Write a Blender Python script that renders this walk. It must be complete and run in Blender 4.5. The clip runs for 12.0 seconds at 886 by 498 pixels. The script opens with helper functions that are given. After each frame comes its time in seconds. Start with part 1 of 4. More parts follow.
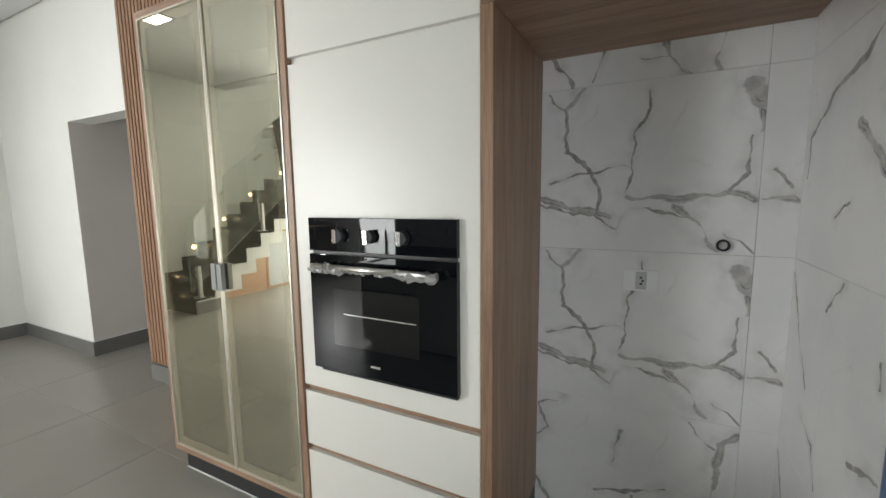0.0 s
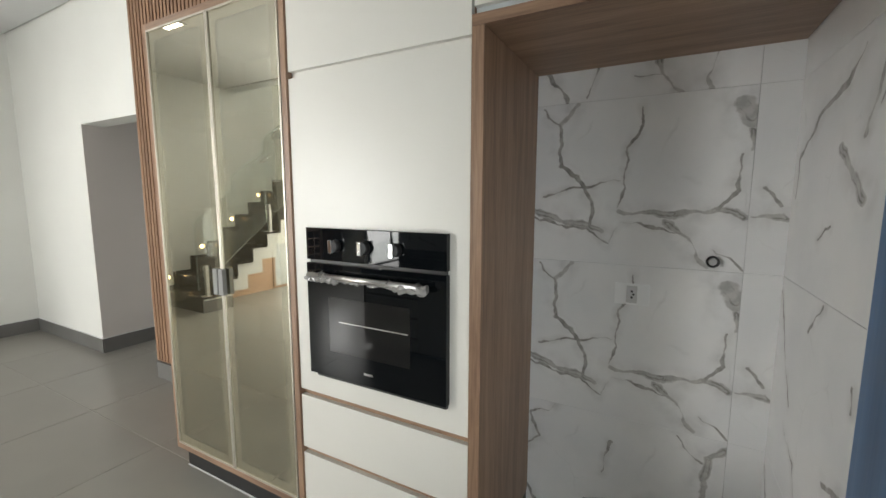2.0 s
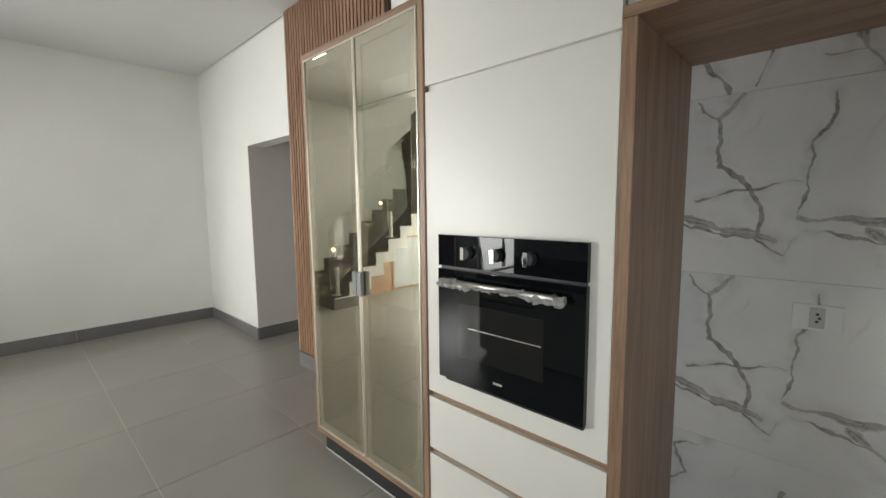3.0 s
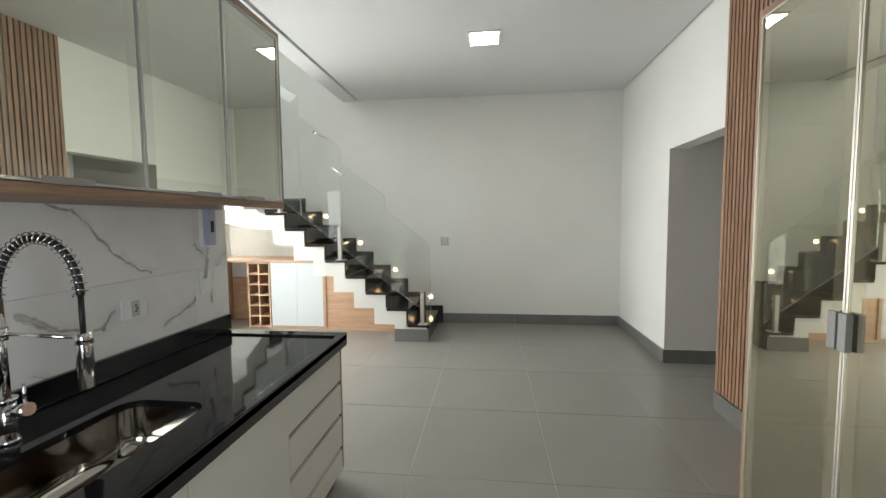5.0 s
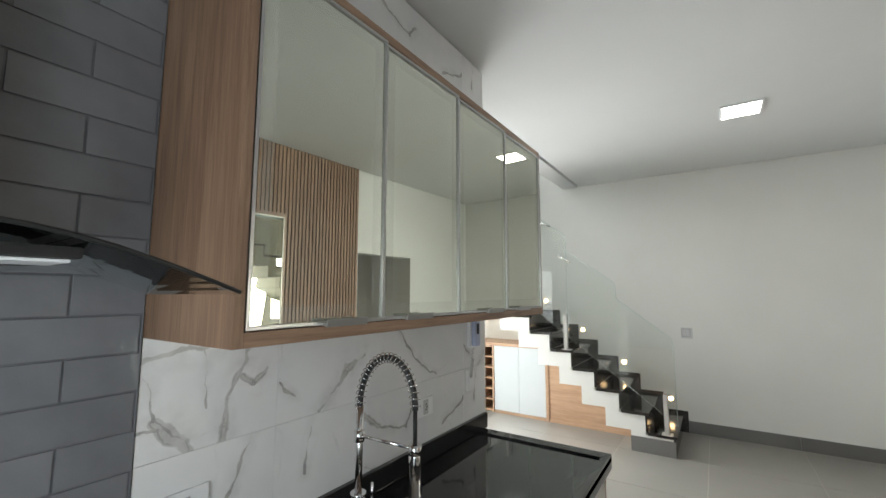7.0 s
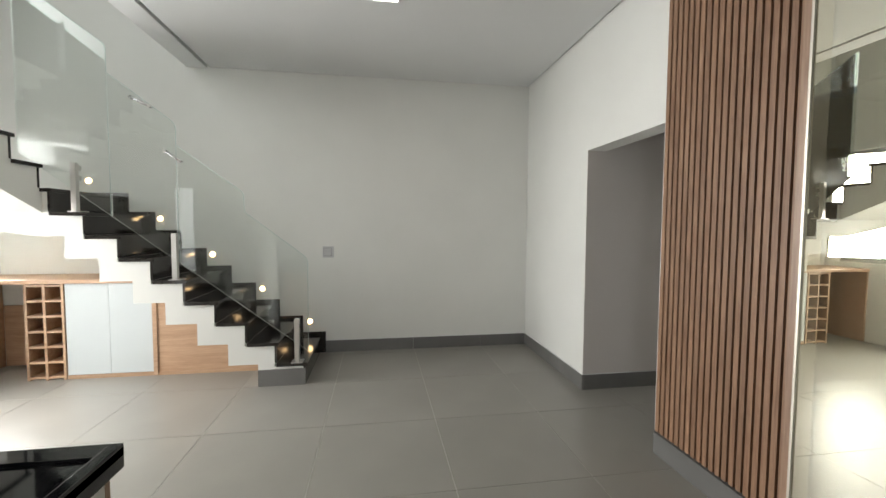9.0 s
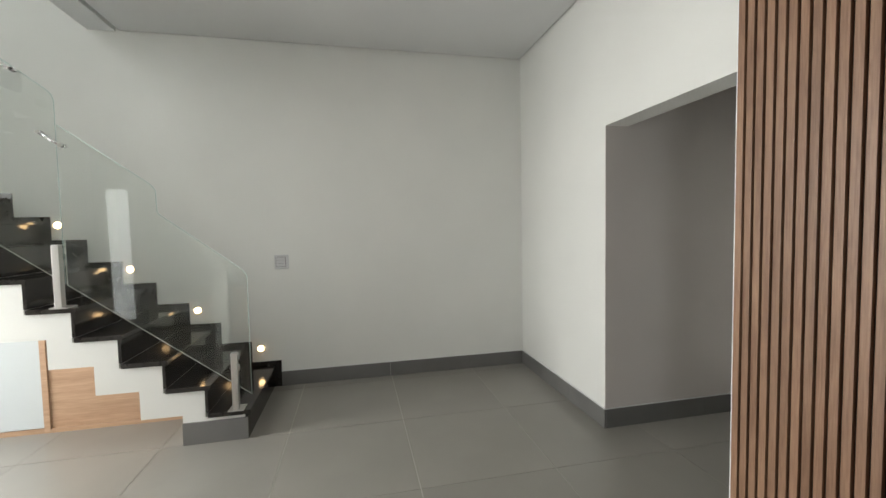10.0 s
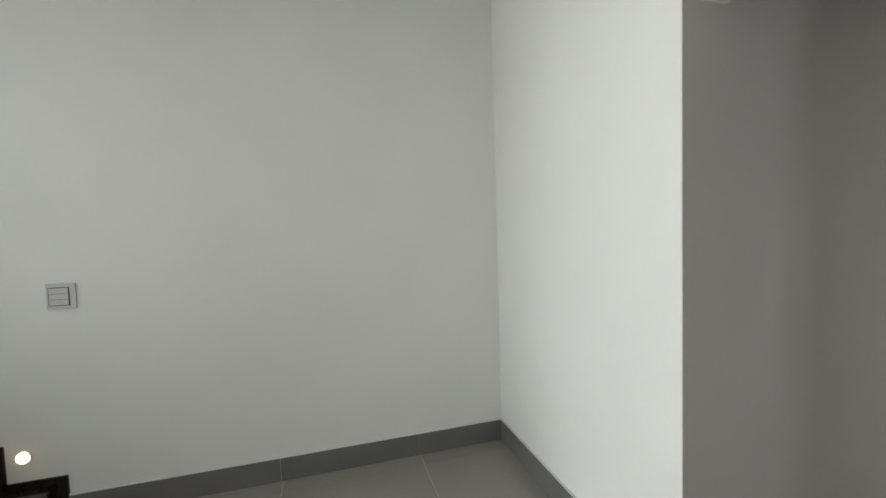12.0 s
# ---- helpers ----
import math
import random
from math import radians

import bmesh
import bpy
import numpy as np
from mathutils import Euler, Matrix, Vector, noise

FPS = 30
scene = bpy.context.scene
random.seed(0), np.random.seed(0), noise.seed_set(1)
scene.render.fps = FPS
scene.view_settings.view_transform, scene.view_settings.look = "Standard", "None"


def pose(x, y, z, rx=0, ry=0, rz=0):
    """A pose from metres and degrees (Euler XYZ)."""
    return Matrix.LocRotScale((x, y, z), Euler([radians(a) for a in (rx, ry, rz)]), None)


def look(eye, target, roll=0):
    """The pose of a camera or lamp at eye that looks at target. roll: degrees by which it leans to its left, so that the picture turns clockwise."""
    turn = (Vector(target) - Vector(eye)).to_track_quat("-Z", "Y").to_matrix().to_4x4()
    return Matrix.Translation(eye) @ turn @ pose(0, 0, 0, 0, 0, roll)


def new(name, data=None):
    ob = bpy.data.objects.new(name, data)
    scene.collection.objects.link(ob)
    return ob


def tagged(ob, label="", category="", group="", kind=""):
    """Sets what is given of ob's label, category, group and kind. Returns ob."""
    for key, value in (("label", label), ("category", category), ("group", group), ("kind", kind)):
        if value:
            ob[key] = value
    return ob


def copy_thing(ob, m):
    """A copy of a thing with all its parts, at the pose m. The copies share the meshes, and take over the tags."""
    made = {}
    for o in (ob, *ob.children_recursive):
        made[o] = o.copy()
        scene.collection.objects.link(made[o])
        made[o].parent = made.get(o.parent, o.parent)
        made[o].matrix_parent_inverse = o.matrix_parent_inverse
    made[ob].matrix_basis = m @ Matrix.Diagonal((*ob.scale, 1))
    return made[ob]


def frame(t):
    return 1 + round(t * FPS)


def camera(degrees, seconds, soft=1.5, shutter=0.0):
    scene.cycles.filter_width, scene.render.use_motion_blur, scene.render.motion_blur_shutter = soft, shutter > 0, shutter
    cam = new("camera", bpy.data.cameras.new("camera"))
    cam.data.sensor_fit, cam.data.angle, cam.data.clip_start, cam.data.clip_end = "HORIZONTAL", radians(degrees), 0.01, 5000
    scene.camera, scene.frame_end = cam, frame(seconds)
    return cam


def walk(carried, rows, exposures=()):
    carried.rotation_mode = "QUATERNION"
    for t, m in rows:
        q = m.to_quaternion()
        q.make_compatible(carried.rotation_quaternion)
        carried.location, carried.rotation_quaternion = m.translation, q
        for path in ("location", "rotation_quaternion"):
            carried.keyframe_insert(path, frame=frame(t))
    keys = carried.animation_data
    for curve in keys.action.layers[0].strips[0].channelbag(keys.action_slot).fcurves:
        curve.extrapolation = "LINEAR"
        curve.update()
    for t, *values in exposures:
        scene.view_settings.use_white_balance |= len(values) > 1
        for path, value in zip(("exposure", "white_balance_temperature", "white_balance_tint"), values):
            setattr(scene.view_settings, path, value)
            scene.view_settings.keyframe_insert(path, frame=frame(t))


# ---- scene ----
cam = camera(94.7, 12.0)
PATH = [
    (0, (0.546, 0.284, 1.407), (-0.359, 2.05, 1.16), -0.7),
    (0.5, (0.576, 0.26, 1.337), (-0.369, 1.996, 1.032), 1.1),
    (1, (0.617, 0.267, 1.329), (-0.298, 2.014, 1.002), 1.4),
    (1.5, (0.616, 0.278, 1.396), (-0.287, 2.039, 1.1), 0.8),
    (2, (0.608, 0.284, 1.452), (-0.331, 2.033, 1.207), 0.1),
    (2.5, (0.609, 0.288, 1.461), (-0.478, 1.953, 1.244), -0.4),
    (3, (0.522, 0.251, 1.456), (-0.841, 1.699, 1.243), -0.6),
    (3.5, (0.416, 0.241, 1.437), (-1.288, 1.271, 1.244), -0.2),
    (3.7, (0.365, 0.279, 1.429), (-1.455, 1.089, 1.248), 0.4),
    (5.3, (0.238, 0.324, 1.434), (-1.708, -0.11, 1.285), -1.0),
    (5.5, (0.267, 0.282, 1.468), (-1.641, -0.297, 1.308), -1.2),
    (6, (0.311, 0.134, 1.496), (-1.475, -0.762, 1.393), -1.6),
    (6.5, (0.341, 0.041, 1.548), (-1.34, -1.042, 1.588), -1.2),
    (7, (0.333, 0.01, 1.616), (-1.325, -1.089, 1.832), -0.0),
    (7.5, (0.274, 0.02, 1.599), (-1.526, -0.837, 1.753), -0.6),
    (7.7, (0.214, 0.072, 1.582), (-1.678, -0.574, 1.625), -0.4),
    (9.3, (-0.901, 0.269, 1.41), (-2.864, 0.639, 1.312), -0.3),
    (9.5, (-1.061, 0.288, 1.399), (-3.023, 0.665, 1.3), -0.6),
    (10, (-1.46, 0.355, 1.428), (-3.412, 0.777, 1.324), -1.1),
    (10.5, (-1.815, 0.43, 1.406), (-3.747, 0.936, 1.297), -1.4),
    (11, (-2.161, 0.581, 1.376), (-4.059, 1.195, 1.236), -1.4),
    (11.5, (-2.522, 0.789, 1.389), (-4.428, 1.381, 1.253), -1.2),
    (12, (-2.945, 0.966, 1.429), (-4.865, 1.518, 1.318), -1.9),
]
walk(cam, [(t, look(eye, target, roll)) for t, eye, target, roll in PATH],
     [(0, 0.14, 6850, 10), (0.5, 0.16, 6750, 8), (1.5, 0.22, 7000, 10), (2.5, 0.08, 7000, 11), (3.5, 0.0, 7000, 11), (5.5, -0.06, 6850, 10), (7.0, -0.04, 6750, 10), (9.5, -0.24, 7000, 12), (10.5, -0.1, 6850, 10), (11.5, 0.06, 6720, 10), (12.0, -0.14, 6700, 10)])

# ---------------------------------------------------------------- light
world = bpy.data.worlds.new("sky")
scene.world = world
world.use_nodes = True
wn = world.node_tree
sky = wn.nodes.new("ShaderNodeTexSky")
sky.sky_type = "NISHITA"
sky.sun_disc = False
sky.sun_elevation = radians(53)
sky.sun_rotation = radians(51)
wn.links.new(sky.outputs[0], wn.nodes["Background"].inputs[0])
wn.nodes["Background"].inputs[1].default_value = 0.12

sun = new("sun", bpy.data.lights.new("sun", "SUN"))
sun.data.energy = 3.0
sun.data.angle = radians(0.5)
sun.data.color = (1.0, 0.95, 0.86)
sun.matrix_world = look((0, 0, 0), (-0.55, -0.45, -0.95))


def window_light(name, place, target, w, h, watts, colour, spread=180):
    lamp = new(name, bpy.data.lights.new(name, "AREA"))
    lamp.data.shape = "RECTANGLE"
    lamp.data.size, lamp.data.size_y = w, h
    lamp.data.energy, lamp.data.color = watts, colour
    lamp.data.spread = radians(spread)
    lamp.matrix_world = look(place, target)
    return lamp


DAY = (0.92, 0.965, 1.0)
BACK_Y = -3.50
window_light("daylight_glass_door", (-3.78, BACK_Y + 0.03, 1.22), (-3.1, 2.0, -0.4), 1.0, 2.3, 112, DAY, 135)
window_light("daylight_bar_window", (-4.87, BACK_Y + 0.03, 1.72), (0.3, 0.2, 1.35), 0.75, 1.3, 155, DAY, 115)
window_light("daylight_high", (-2.75, BACK_Y + 0.03, 4.1), (-3.2, 1.5, -0.4), 2.9, 1.7, 52, (0.90, 0.96, 1.0))
window_light("daylight_side_door", (-0.36, -3.135, 1.1), (-4.0, -2.6, 1.0), 0.27, 2.0, 5, DAY)
window_light("daylight_kitchen_door", (1.08, -0.16, 1.08), (-0.9, -0.15, 1.25), 0.80, 1.9, 30, (0.85, 0.94, 1.0))

# ---------------------------------------------------------------- materials


def mat(name, colour, rough=0.5, metal=0.0, spec=0.5, vary=0.06, scale=6.0, stretch=(1, 1, 1), bump=0.0, bscale=60.0,
        rvary=0.0, coat=0.0, random_amount=0.0):
    m = bpy.data.materials.new(name)
    m.use_nodes = True
    nt = m.node_tree
    b = nt.nodes["Principled BSDF"]
    b.inputs["Roughness"].default_value = rough
    b.inputs["Metallic"].default_value = metal
    b.inputs["Specular IOR Level"].default_value = spec
    b.inputs["Coat Weight"].default_value = coat
    tc = nt.nodes.new("ShaderNodeTexCoord")
    mp = nt.nodes.new("ShaderNodeMapping")
    mp.inputs["Scale"].default_value = stretch
    nt.links.new(tc.outputs["Object"], mp.inputs["Vector"])
    no = nt.nodes.new("ShaderNodeTexNoise")
    no.inputs["Scale"].default_value = scale
    no.inputs["Detail"].default_value = 6
    nt.links.new(mp.outputs[0], no.inputs["Vector"])
    ra = nt.nodes.new("ShaderNodeValToRGB")
    ra.color_ramp.elements[0].position, ra.color_ramp.elements[1].position = 0.3, 0.7
    c = Vector(colour)
    ra.color_ramp.elements[0].color = (*(c * (1 - vary)), 1)
    ra.color_ramp.elements[1].color = (*(c * (1 + vary)), 1)
    nt.links.new(no.outputs["Fac"], ra.inputs[0])
    out = ra.outputs[0]
    if random_amount:
        oi = nt.nodes.new("ShaderNodeObjectInfo")
        mr = nt.nodes.new("ShaderNodeMapRange")
        mr.inputs["To Min"].default_value, mr.inputs["To Max"].default_value = 1 - random_amount, 1 + random_amount
        nt.links.new(oi.outputs["Random"], mr.inputs["Value"])
        hs = nt.nodes.new("ShaderNodeHueSaturation")
        nt.links.new(mr.outputs[0], hs.inputs["Value"])
        nt.links.new(out, hs.inputs["Color"])
        out = hs.outputs[0]
    nt.links.new(out, b.inputs["Base Color"])
    if rvary:
        mr = nt.nodes.new("ShaderNodeMapRange")
        mr.inputs["To Min"].default_value, mr.inputs["To Max"].default_value = rough - rvary, rough + rvary
        nt.links.new(no.outputs["Fac"], mr.inputs["Value"])
        nt.links.new(mr.outputs[0], b.inputs["Roughness"])
    if bump:
        n2 = nt.nodes.new("ShaderNodeTexNoise")
        n2.inputs["Scale"].default_value = bscale
        n2.inputs["Detail"].default_value = 4
        nt.links.new(mp.outputs[0], n2.inputs["Vector"])
        bp = nt.nodes.new("ShaderNodeBump")
        bp.inputs["Strength"].default_value = bump
        bp.inputs["Distance"].default_value = 0.004
        nt.links.new(n2.outputs["Fac"], bp.inputs["Height"])
        nt.links.new(bp.outputs[0], b.inputs["Normal"])
    return m


def wood(name, dark, light, axis="z", scale=26.0, rough=0.42, random_amount=0.08):
    """Wood veneer: fine grain drawn out along one axis, broad tone bands and pores."""
    m = bpy.data.materials.new(name)
    m.use_nodes = True
    nt = m.node_tree
    b = nt.nodes["Principled BSDF"]
    tc = nt.nodes.new("ShaderNodeTexCoord")
    mp = nt.nodes.new("ShaderNodeMapping")
    s = {"x": (0.06, 1, 1), "y": (1, 0.06, 1), "z": (1, 1, 0.06)}[axis]
    mp.inputs["Scale"].default_value = s
    oi = nt.nodes.new("ShaderNodeObjectInfo")
    va = nt.nodes.new("ShaderNodeVectorMath")
    va.operation = "SCALE"
    va.inputs[0].default_value = (7.0, 5.0, 3.0)
    nt.links.new(oi.outputs["Random"], va.inputs["Scale"])
    ad = nt.nodes.new("ShaderNodeVectorMath")
    nt.links.new(tc.outputs["Object"], ad.inputs[0])
    nt.links.new(va.outputs[0], ad.inputs[1])
    nt.links.new(ad.outputs[0], mp.inputs["Vector"])
    n1 = nt.nodes.new("ShaderNodeTexNoise")
    n1.inputs["Scale"].default_value = scale
    n1.inputs["Detail"].default_value = 8
    n1.inputs["Distortion"].default_value = 0.6
    n2 = nt.nodes.new("ShaderNodeTexNoise")
    n2.inputs["Scale"].default_value = scale * 6
    n2.inputs["Detail"].default_value = 3
    for n in (n1, n2):
        nt.links.new(mp.outputs[0], n.inputs["Vector"])
    mx = nt.nodes.new("ShaderNodeMath")
    mx.operation = "MULTIPLY_ADD"
    mx.inputs[1].default_value = 0.4
    nt.links.new(n2.outputs["Fac"], mx.inputs[0])
    m2 = nt.nodes.new("ShaderNodeMath")
    m2.operation = "MULTIPLY"
    m2.inputs[1].default_value = 0.6
    nt.links.new(n1.outputs["Fac"], m2.inputs[0])
    nt.links.new(m2.outputs[0], mx.inputs[2])
    ra = nt.nodes.new("ShaderNodeValToRGB")
    ra.color_ramp.elements[0].position, ra.color_ramp.elements[1].position = 0.36, 0.64
    ra.color_ramp.elements[0].color = (*dark, 1)
    ra.color_ramp.elements[1].color = (*light, 1)
    nt.links.new(mx.outputs[0], ra.inputs[0])
    mr = nt.nodes.new("ShaderNodeMapRange")
    mr.inputs["To Min"].default_value, mr.inputs["To Max"].default_value = 1 - random_amount, 1 + random_amount
    nt.links.new(oi.outputs["Random"], mr.inputs["Value"])
    hs = nt.nodes.new("ShaderNodeHueSaturation")
    nt.links.new(mr.outputs[0], hs.inputs["Value"])
    nt.links.new(ra.outputs[0], hs.inputs["Color"])
    nt.links.new(hs.outputs[0], b.inputs["Base Color"])
    b.inputs["Roughness"].default_value = rough
    bp = nt.nodes.new("ShaderNodeBump")
    bp.inputs["Strength"].default_value = 0.12
    bp.inputs["Distance"].default_value = 0.002
    nt.links.new(n2.outputs["Fac"], bp.inputs["Height"])
    nt.links.new(bp.outputs[0], b.inputs["Normal"])
    return m


def marble(name, veins, rough=0.24, ink=1.0):
    """White porcelain slab with a printed vein design. veins: short straight strokes in slab coordinates
    (x0, z0, x1, z1, half width), bent by noise; a faint cloud and hairlines lie between them."""
    m = bpy.data.materials.new(name)
    m.use_nodes = True
    nt = m.node_tree
    b = nt.nodes["Principled BSDF"]
    b.inputs["Roughness"].default_value = rough
    lk = nt.links.new

    def math_node(op, a, c=None, clamp=False):
        n = nt.nodes.new("ShaderNodeMath")
        n.operation, n.use_clamp = op, clamp
        for i, v in enumerate((a, c)):
            if v is None:
                continue
            if isinstance(v, (int, float)):
                n.inputs[i].default_value = v
            else:
                lk(v, n.inputs[i])
        return n.outputs[0]

    tc = nt.nodes.new("ShaderNodeTexCoord")
    wob = nt.nodes.new("ShaderNodeTexNoise")
    wob.inputs["Scale"].default_value = 12
    wob.inputs["Detail"].default_value = 5
    lk(tc.outputs["Object"], wob.inputs["Vector"])
    sub = nt.nodes.new("ShaderNodeVectorMath")
    sub.operation = "MULTIPLY_ADD"
    sub.inputs[1].default_value = (0.055, 0.0, 0.055)
    sub.inputs[2].default_value = (-0.0275, 0.0, -0.0275)
    lk(wob.outputs["Color"], sub.inputs[0])
    ad = nt.nodes.new("ShaderNodeVectorMath")
    lk(tc.outputs["Object"], ad.inputs[0])
    lk(sub.outputs[0], ad.inputs[1])
    sp = nt.nodes.new("ShaderNodeSeparateXYZ")
    lk(ad.outputs[0], sp.inputs[0])
    X, Z = sp.outputs[0], sp.outputs[2]
    total = None
    wn2 = nt.nodes.new("ShaderNodeTexNoise")
    wn2.inputs["Scale"].default_value = 7
    wn2.inputs["Detail"].default_value = 3
    lk(tc.outputs["Object"], wn2.inputs["Vector"])
    widen = math_node("MULTIPLY", math_node("MAXIMUM", math_node("SUBTRACT", wn2.outputs["Fac"], 0.28), 0.05), 4.8)
    cloud_gate = math_node("MULTIPLY", math_node("SUBTRACT", wob.outputs["Fac"], 0.38), 4.0, True)
    core_gate = math_node("MULTIPLY", math_node("SUBTRACT", wn2.outputs["Fac"], 0.36), 5.0, True)
    for x0, z0, x1, z1, w in veins:
        dx, dz = x1 - x0, z1 - z0
        ln2 = dx * dx + dz * dz
        px, pz = math_node("SUBTRACT", X, x0), math_node("SUBTRACT", Z, z0)
        t = math_node("MULTIPLY", math_node("ADD", math_node("MULTIPLY", px, dx), math_node("MULTIPLY", pz, dz)), 1 / ln2, True)
        ex = math_node("SUBTRACT", px, math_node("MULTIPLY", t, dx))
        ez = math_node("SUBTRACT", pz, math_node("MULTIPLY", t, dz))
        d = math_node("SQRT", math_node("ADD", math_node("MULTIPLY", ex, ex), math_node("MULTIPLY", ez, ez)))
        v = math_node("SUBTRACT", math_node("MULTIPLY", widen, w), d)
        v = math_node("MULTIPLY", v, 1 / (0.30 * w + 0.0012), True)
        v = math_node("MULTIPLY", v, 0.60 if w > 0.0085 else 0.80)
        core = math_node("MULTIPLY", math_node("SUBTRACT", math_node("MULTIPLY", widen, 0.0026), math_node("ABSOLUTE", math_node("SUBTRACT", d, 0.55 * w))), 700, True)
        v = math_node("MAXIMUM", v, math_node("MULTIPLY", math_node("MULTIPLY", core, core_gate), 0.85))
        halo = math_node("MULTIPLY", math_node("SUBTRACT", 1.0, math_node("MULTIPLY", d, 1 / (5.0 * w + 0.01)), True), 0.30)
        v = math_node("MAXIMUM", v, math_node("MULTIPLY", halo, cloud_gate))
        total = v if total is None else math_node("MAXIMUM", total, v)
    # hairline network and cloud
    vo = nt.nodes.new("ShaderNodeTexVoronoi")
    vo.feature = "DISTANCE_TO_EDGE"
    vo.inputs["Scale"].default_value = 2.6
    lk(ad.outputs[0], vo.inputs["Vector"])
    hair = math_node("MULTIPLY", math_node("SUBTRACT", 0.012, vo.outputs["Distance"]), 60, True)
    gate = math_node("MULTIPLY", math_node("SUBTRACT", wn2.outputs["Fac"], 0.5), 4, True)
    hair = math_node("MULTIPLY", math_node("MULTIPLY", hair, gate), 0.35)
    total = math_node("MAXIMUM", total, hair)
    cl = nt.nodes.new("ShaderNodeTexNoise")
    cl.inputs["Scale"].default_value = 3.2
    cl.inputs["Detail"].default_value = 6
    lk(tc.outputs["Object"], cl.inputs["Vector"])
    base = nt.nodes.new("ShaderNodeValToRGB")
    base.color_ramp.elements[0].position, base.color_ramp.elements[1].position = 0.3, 0.62
    base.color_ramp.elements[0].color = (0.76, 0.77, 0.785, 1)
    base.color_ramp.elements[1].color = (0.85, 0.85, 0.85, 1)
    lk(cl.outputs["Fac"], base.inputs[0])
    fine = nt.nodes.new("ShaderNodeTexNoise")
    fine.inputs["Scale"].default_value = 30
    fine.inputs["Detail"].default_value = 5
    lk(tc.outputs["Object"], fine.inputs["Vector"])
    vc = nt.nodes.new("ShaderNodeValToRGB")
    vc.color_ramp.elements[0].position, vc.color_ramp.elements[1].position = 0.35, 0.6
    vc.color_ramp.elements[0].color = (0.13, 0.12, 0.112, 1)
    vc.color_ramp.elements[1].color = (0.36, 0.345, 0.328, 1)
    lk(fine.outputs["Fac"], vc.inputs[0])
    mix = nt.nodes.new("ShaderNodeMix")
    mix.data_type = "RGBA"
    lk(math_node("MULTIPLY", total, ink), mix.inputs[0])
    lk(base.outputs[0], mix.inputs[6])
    lk(vc.outputs[0], mix.inputs[7])
    lk(mix.outputs[2], b.inputs["Base Color"])
    return m


def glow(name, colour, strength):
    m = bpy.data.materials.new(name)
    m.use_nodes = True
    b = m.node_tree.nodes["Principled BSDF"]
    b.inputs["Base Color"].default_value = (0.8, 0.8, 0.8, 1)
    b.inputs["Emission Color"].default_value = (*colour, 1)
    b.inputs["Emission Strength"].default_value = strength
    return m


def clear_glass(name, tint, mirror=0.0, ior=1.5):
    """Thin clear sheet: lets light straight through, mirrors by Fresnel."""
    m = bpy.data.materials.new(name)
    m.use_nodes = True
    nt = m.node_tree
    nt.nodes.remove(nt.nodes["Principled BSDF"])
    tr = nt.nodes.new("ShaderNodeBsdfTransparent")
    tr.inputs[0].default_value = (*tint, 1)
    gl = nt.nodes.new("ShaderNodeBsdfGlossy")
    gl.inputs["Roughness"].default_value = 0.0
    gl.inputs[0].default_value = (0.97, 1.0, 0.985, 1)
    fr = nt.nodes.new("ShaderNodeFresnel")
    fr.inputs[0].default_value = ior
    mx = nt.nodes.new("ShaderNodeMixShader")
    ad = nt.nodes.new("ShaderNodeMath")
    ad.inputs[1].default_value = mirror
    nt.links.new(fr.outputs[0], ad.inputs[0])
    nt.links.new(ad.outputs[0], mx.inputs[0])
    nt.links.new(tr.outputs[0], mx.inputs[1])
    nt.links.new(gl.outputs[0], mx.inputs[2])
    nt.links.new(mx.outputs[0], nt.nodes["Material Output"].inputs[0])
    return m


def mirror_glass(name, tint, body, amount, clear=0.0):
    """Reflective coated glass: a tinted mirror over a dull body, a share of it clear."""
    m = bpy.data.materials.new(name)
    m.use_nodes = True
    nt = m.node_tree
    nt.nodes.remove(nt.nodes["Principled BSDF"])
    gl = nt.nodes.new("ShaderNodeBsdfGlossy")
    gl.inputs[0].default_value = (*tint, 1)
    gl.inputs["Roughness"].default_value = 0.006
    df = nt.nodes.new("ShaderNodeBsdfDiffuse")
    df.inputs[0].default_value = (*body, 1)
    tr = nt.nodes.new("ShaderNodeBsdfTransparent")
    tr.inputs[0].default_value = (0.95, 0.90, 0.78, 1)
    under = nt.nodes.new("ShaderNodeMixShader")
    under.inputs[0].default_value = clear
    nt.links.new(df.outputs[0], under.inputs[1])
    nt.links.new(tr.outputs[0], under.inputs[2])
    mx = nt.nodes.new("ShaderNodeMixShader")
    mx.inputs[0].default_value = amount
    nt.links.new(under.outputs[0], mx.inputs[1])
    nt.links.new(gl.outputs[0], mx.inputs[2])
    nt.links.new(mx.outputs[0], nt.nodes["Material Output"].inputs[0])
    return m


M_WALL = mat("wall_paint", (0.74, 0.74, 0.705), 0.75, vary=0.02, scale=2.0, bump=0.15, bscale=90)
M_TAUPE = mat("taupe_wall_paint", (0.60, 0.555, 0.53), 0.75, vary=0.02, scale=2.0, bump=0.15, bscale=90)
M_CEIL = mat("ceiling_paint", (0.66, 0.665, 0.66), 0.8, vary=0.015, scale=2.0, bump=0.05)
M_FLOOR = mat("grey_porcelain", (0.262, 0.251, 0.226), 0.31, vary=0.06, scale=2.2, bump=0.02, bscale=40, rvary=0.05, random_amount=0.04)
M_BASE = mat("grey_porcelain_skirting", (0.15, 0.146, 0.14), 0.36, vary=0.08, scale=4.0, random_amount=0.04)
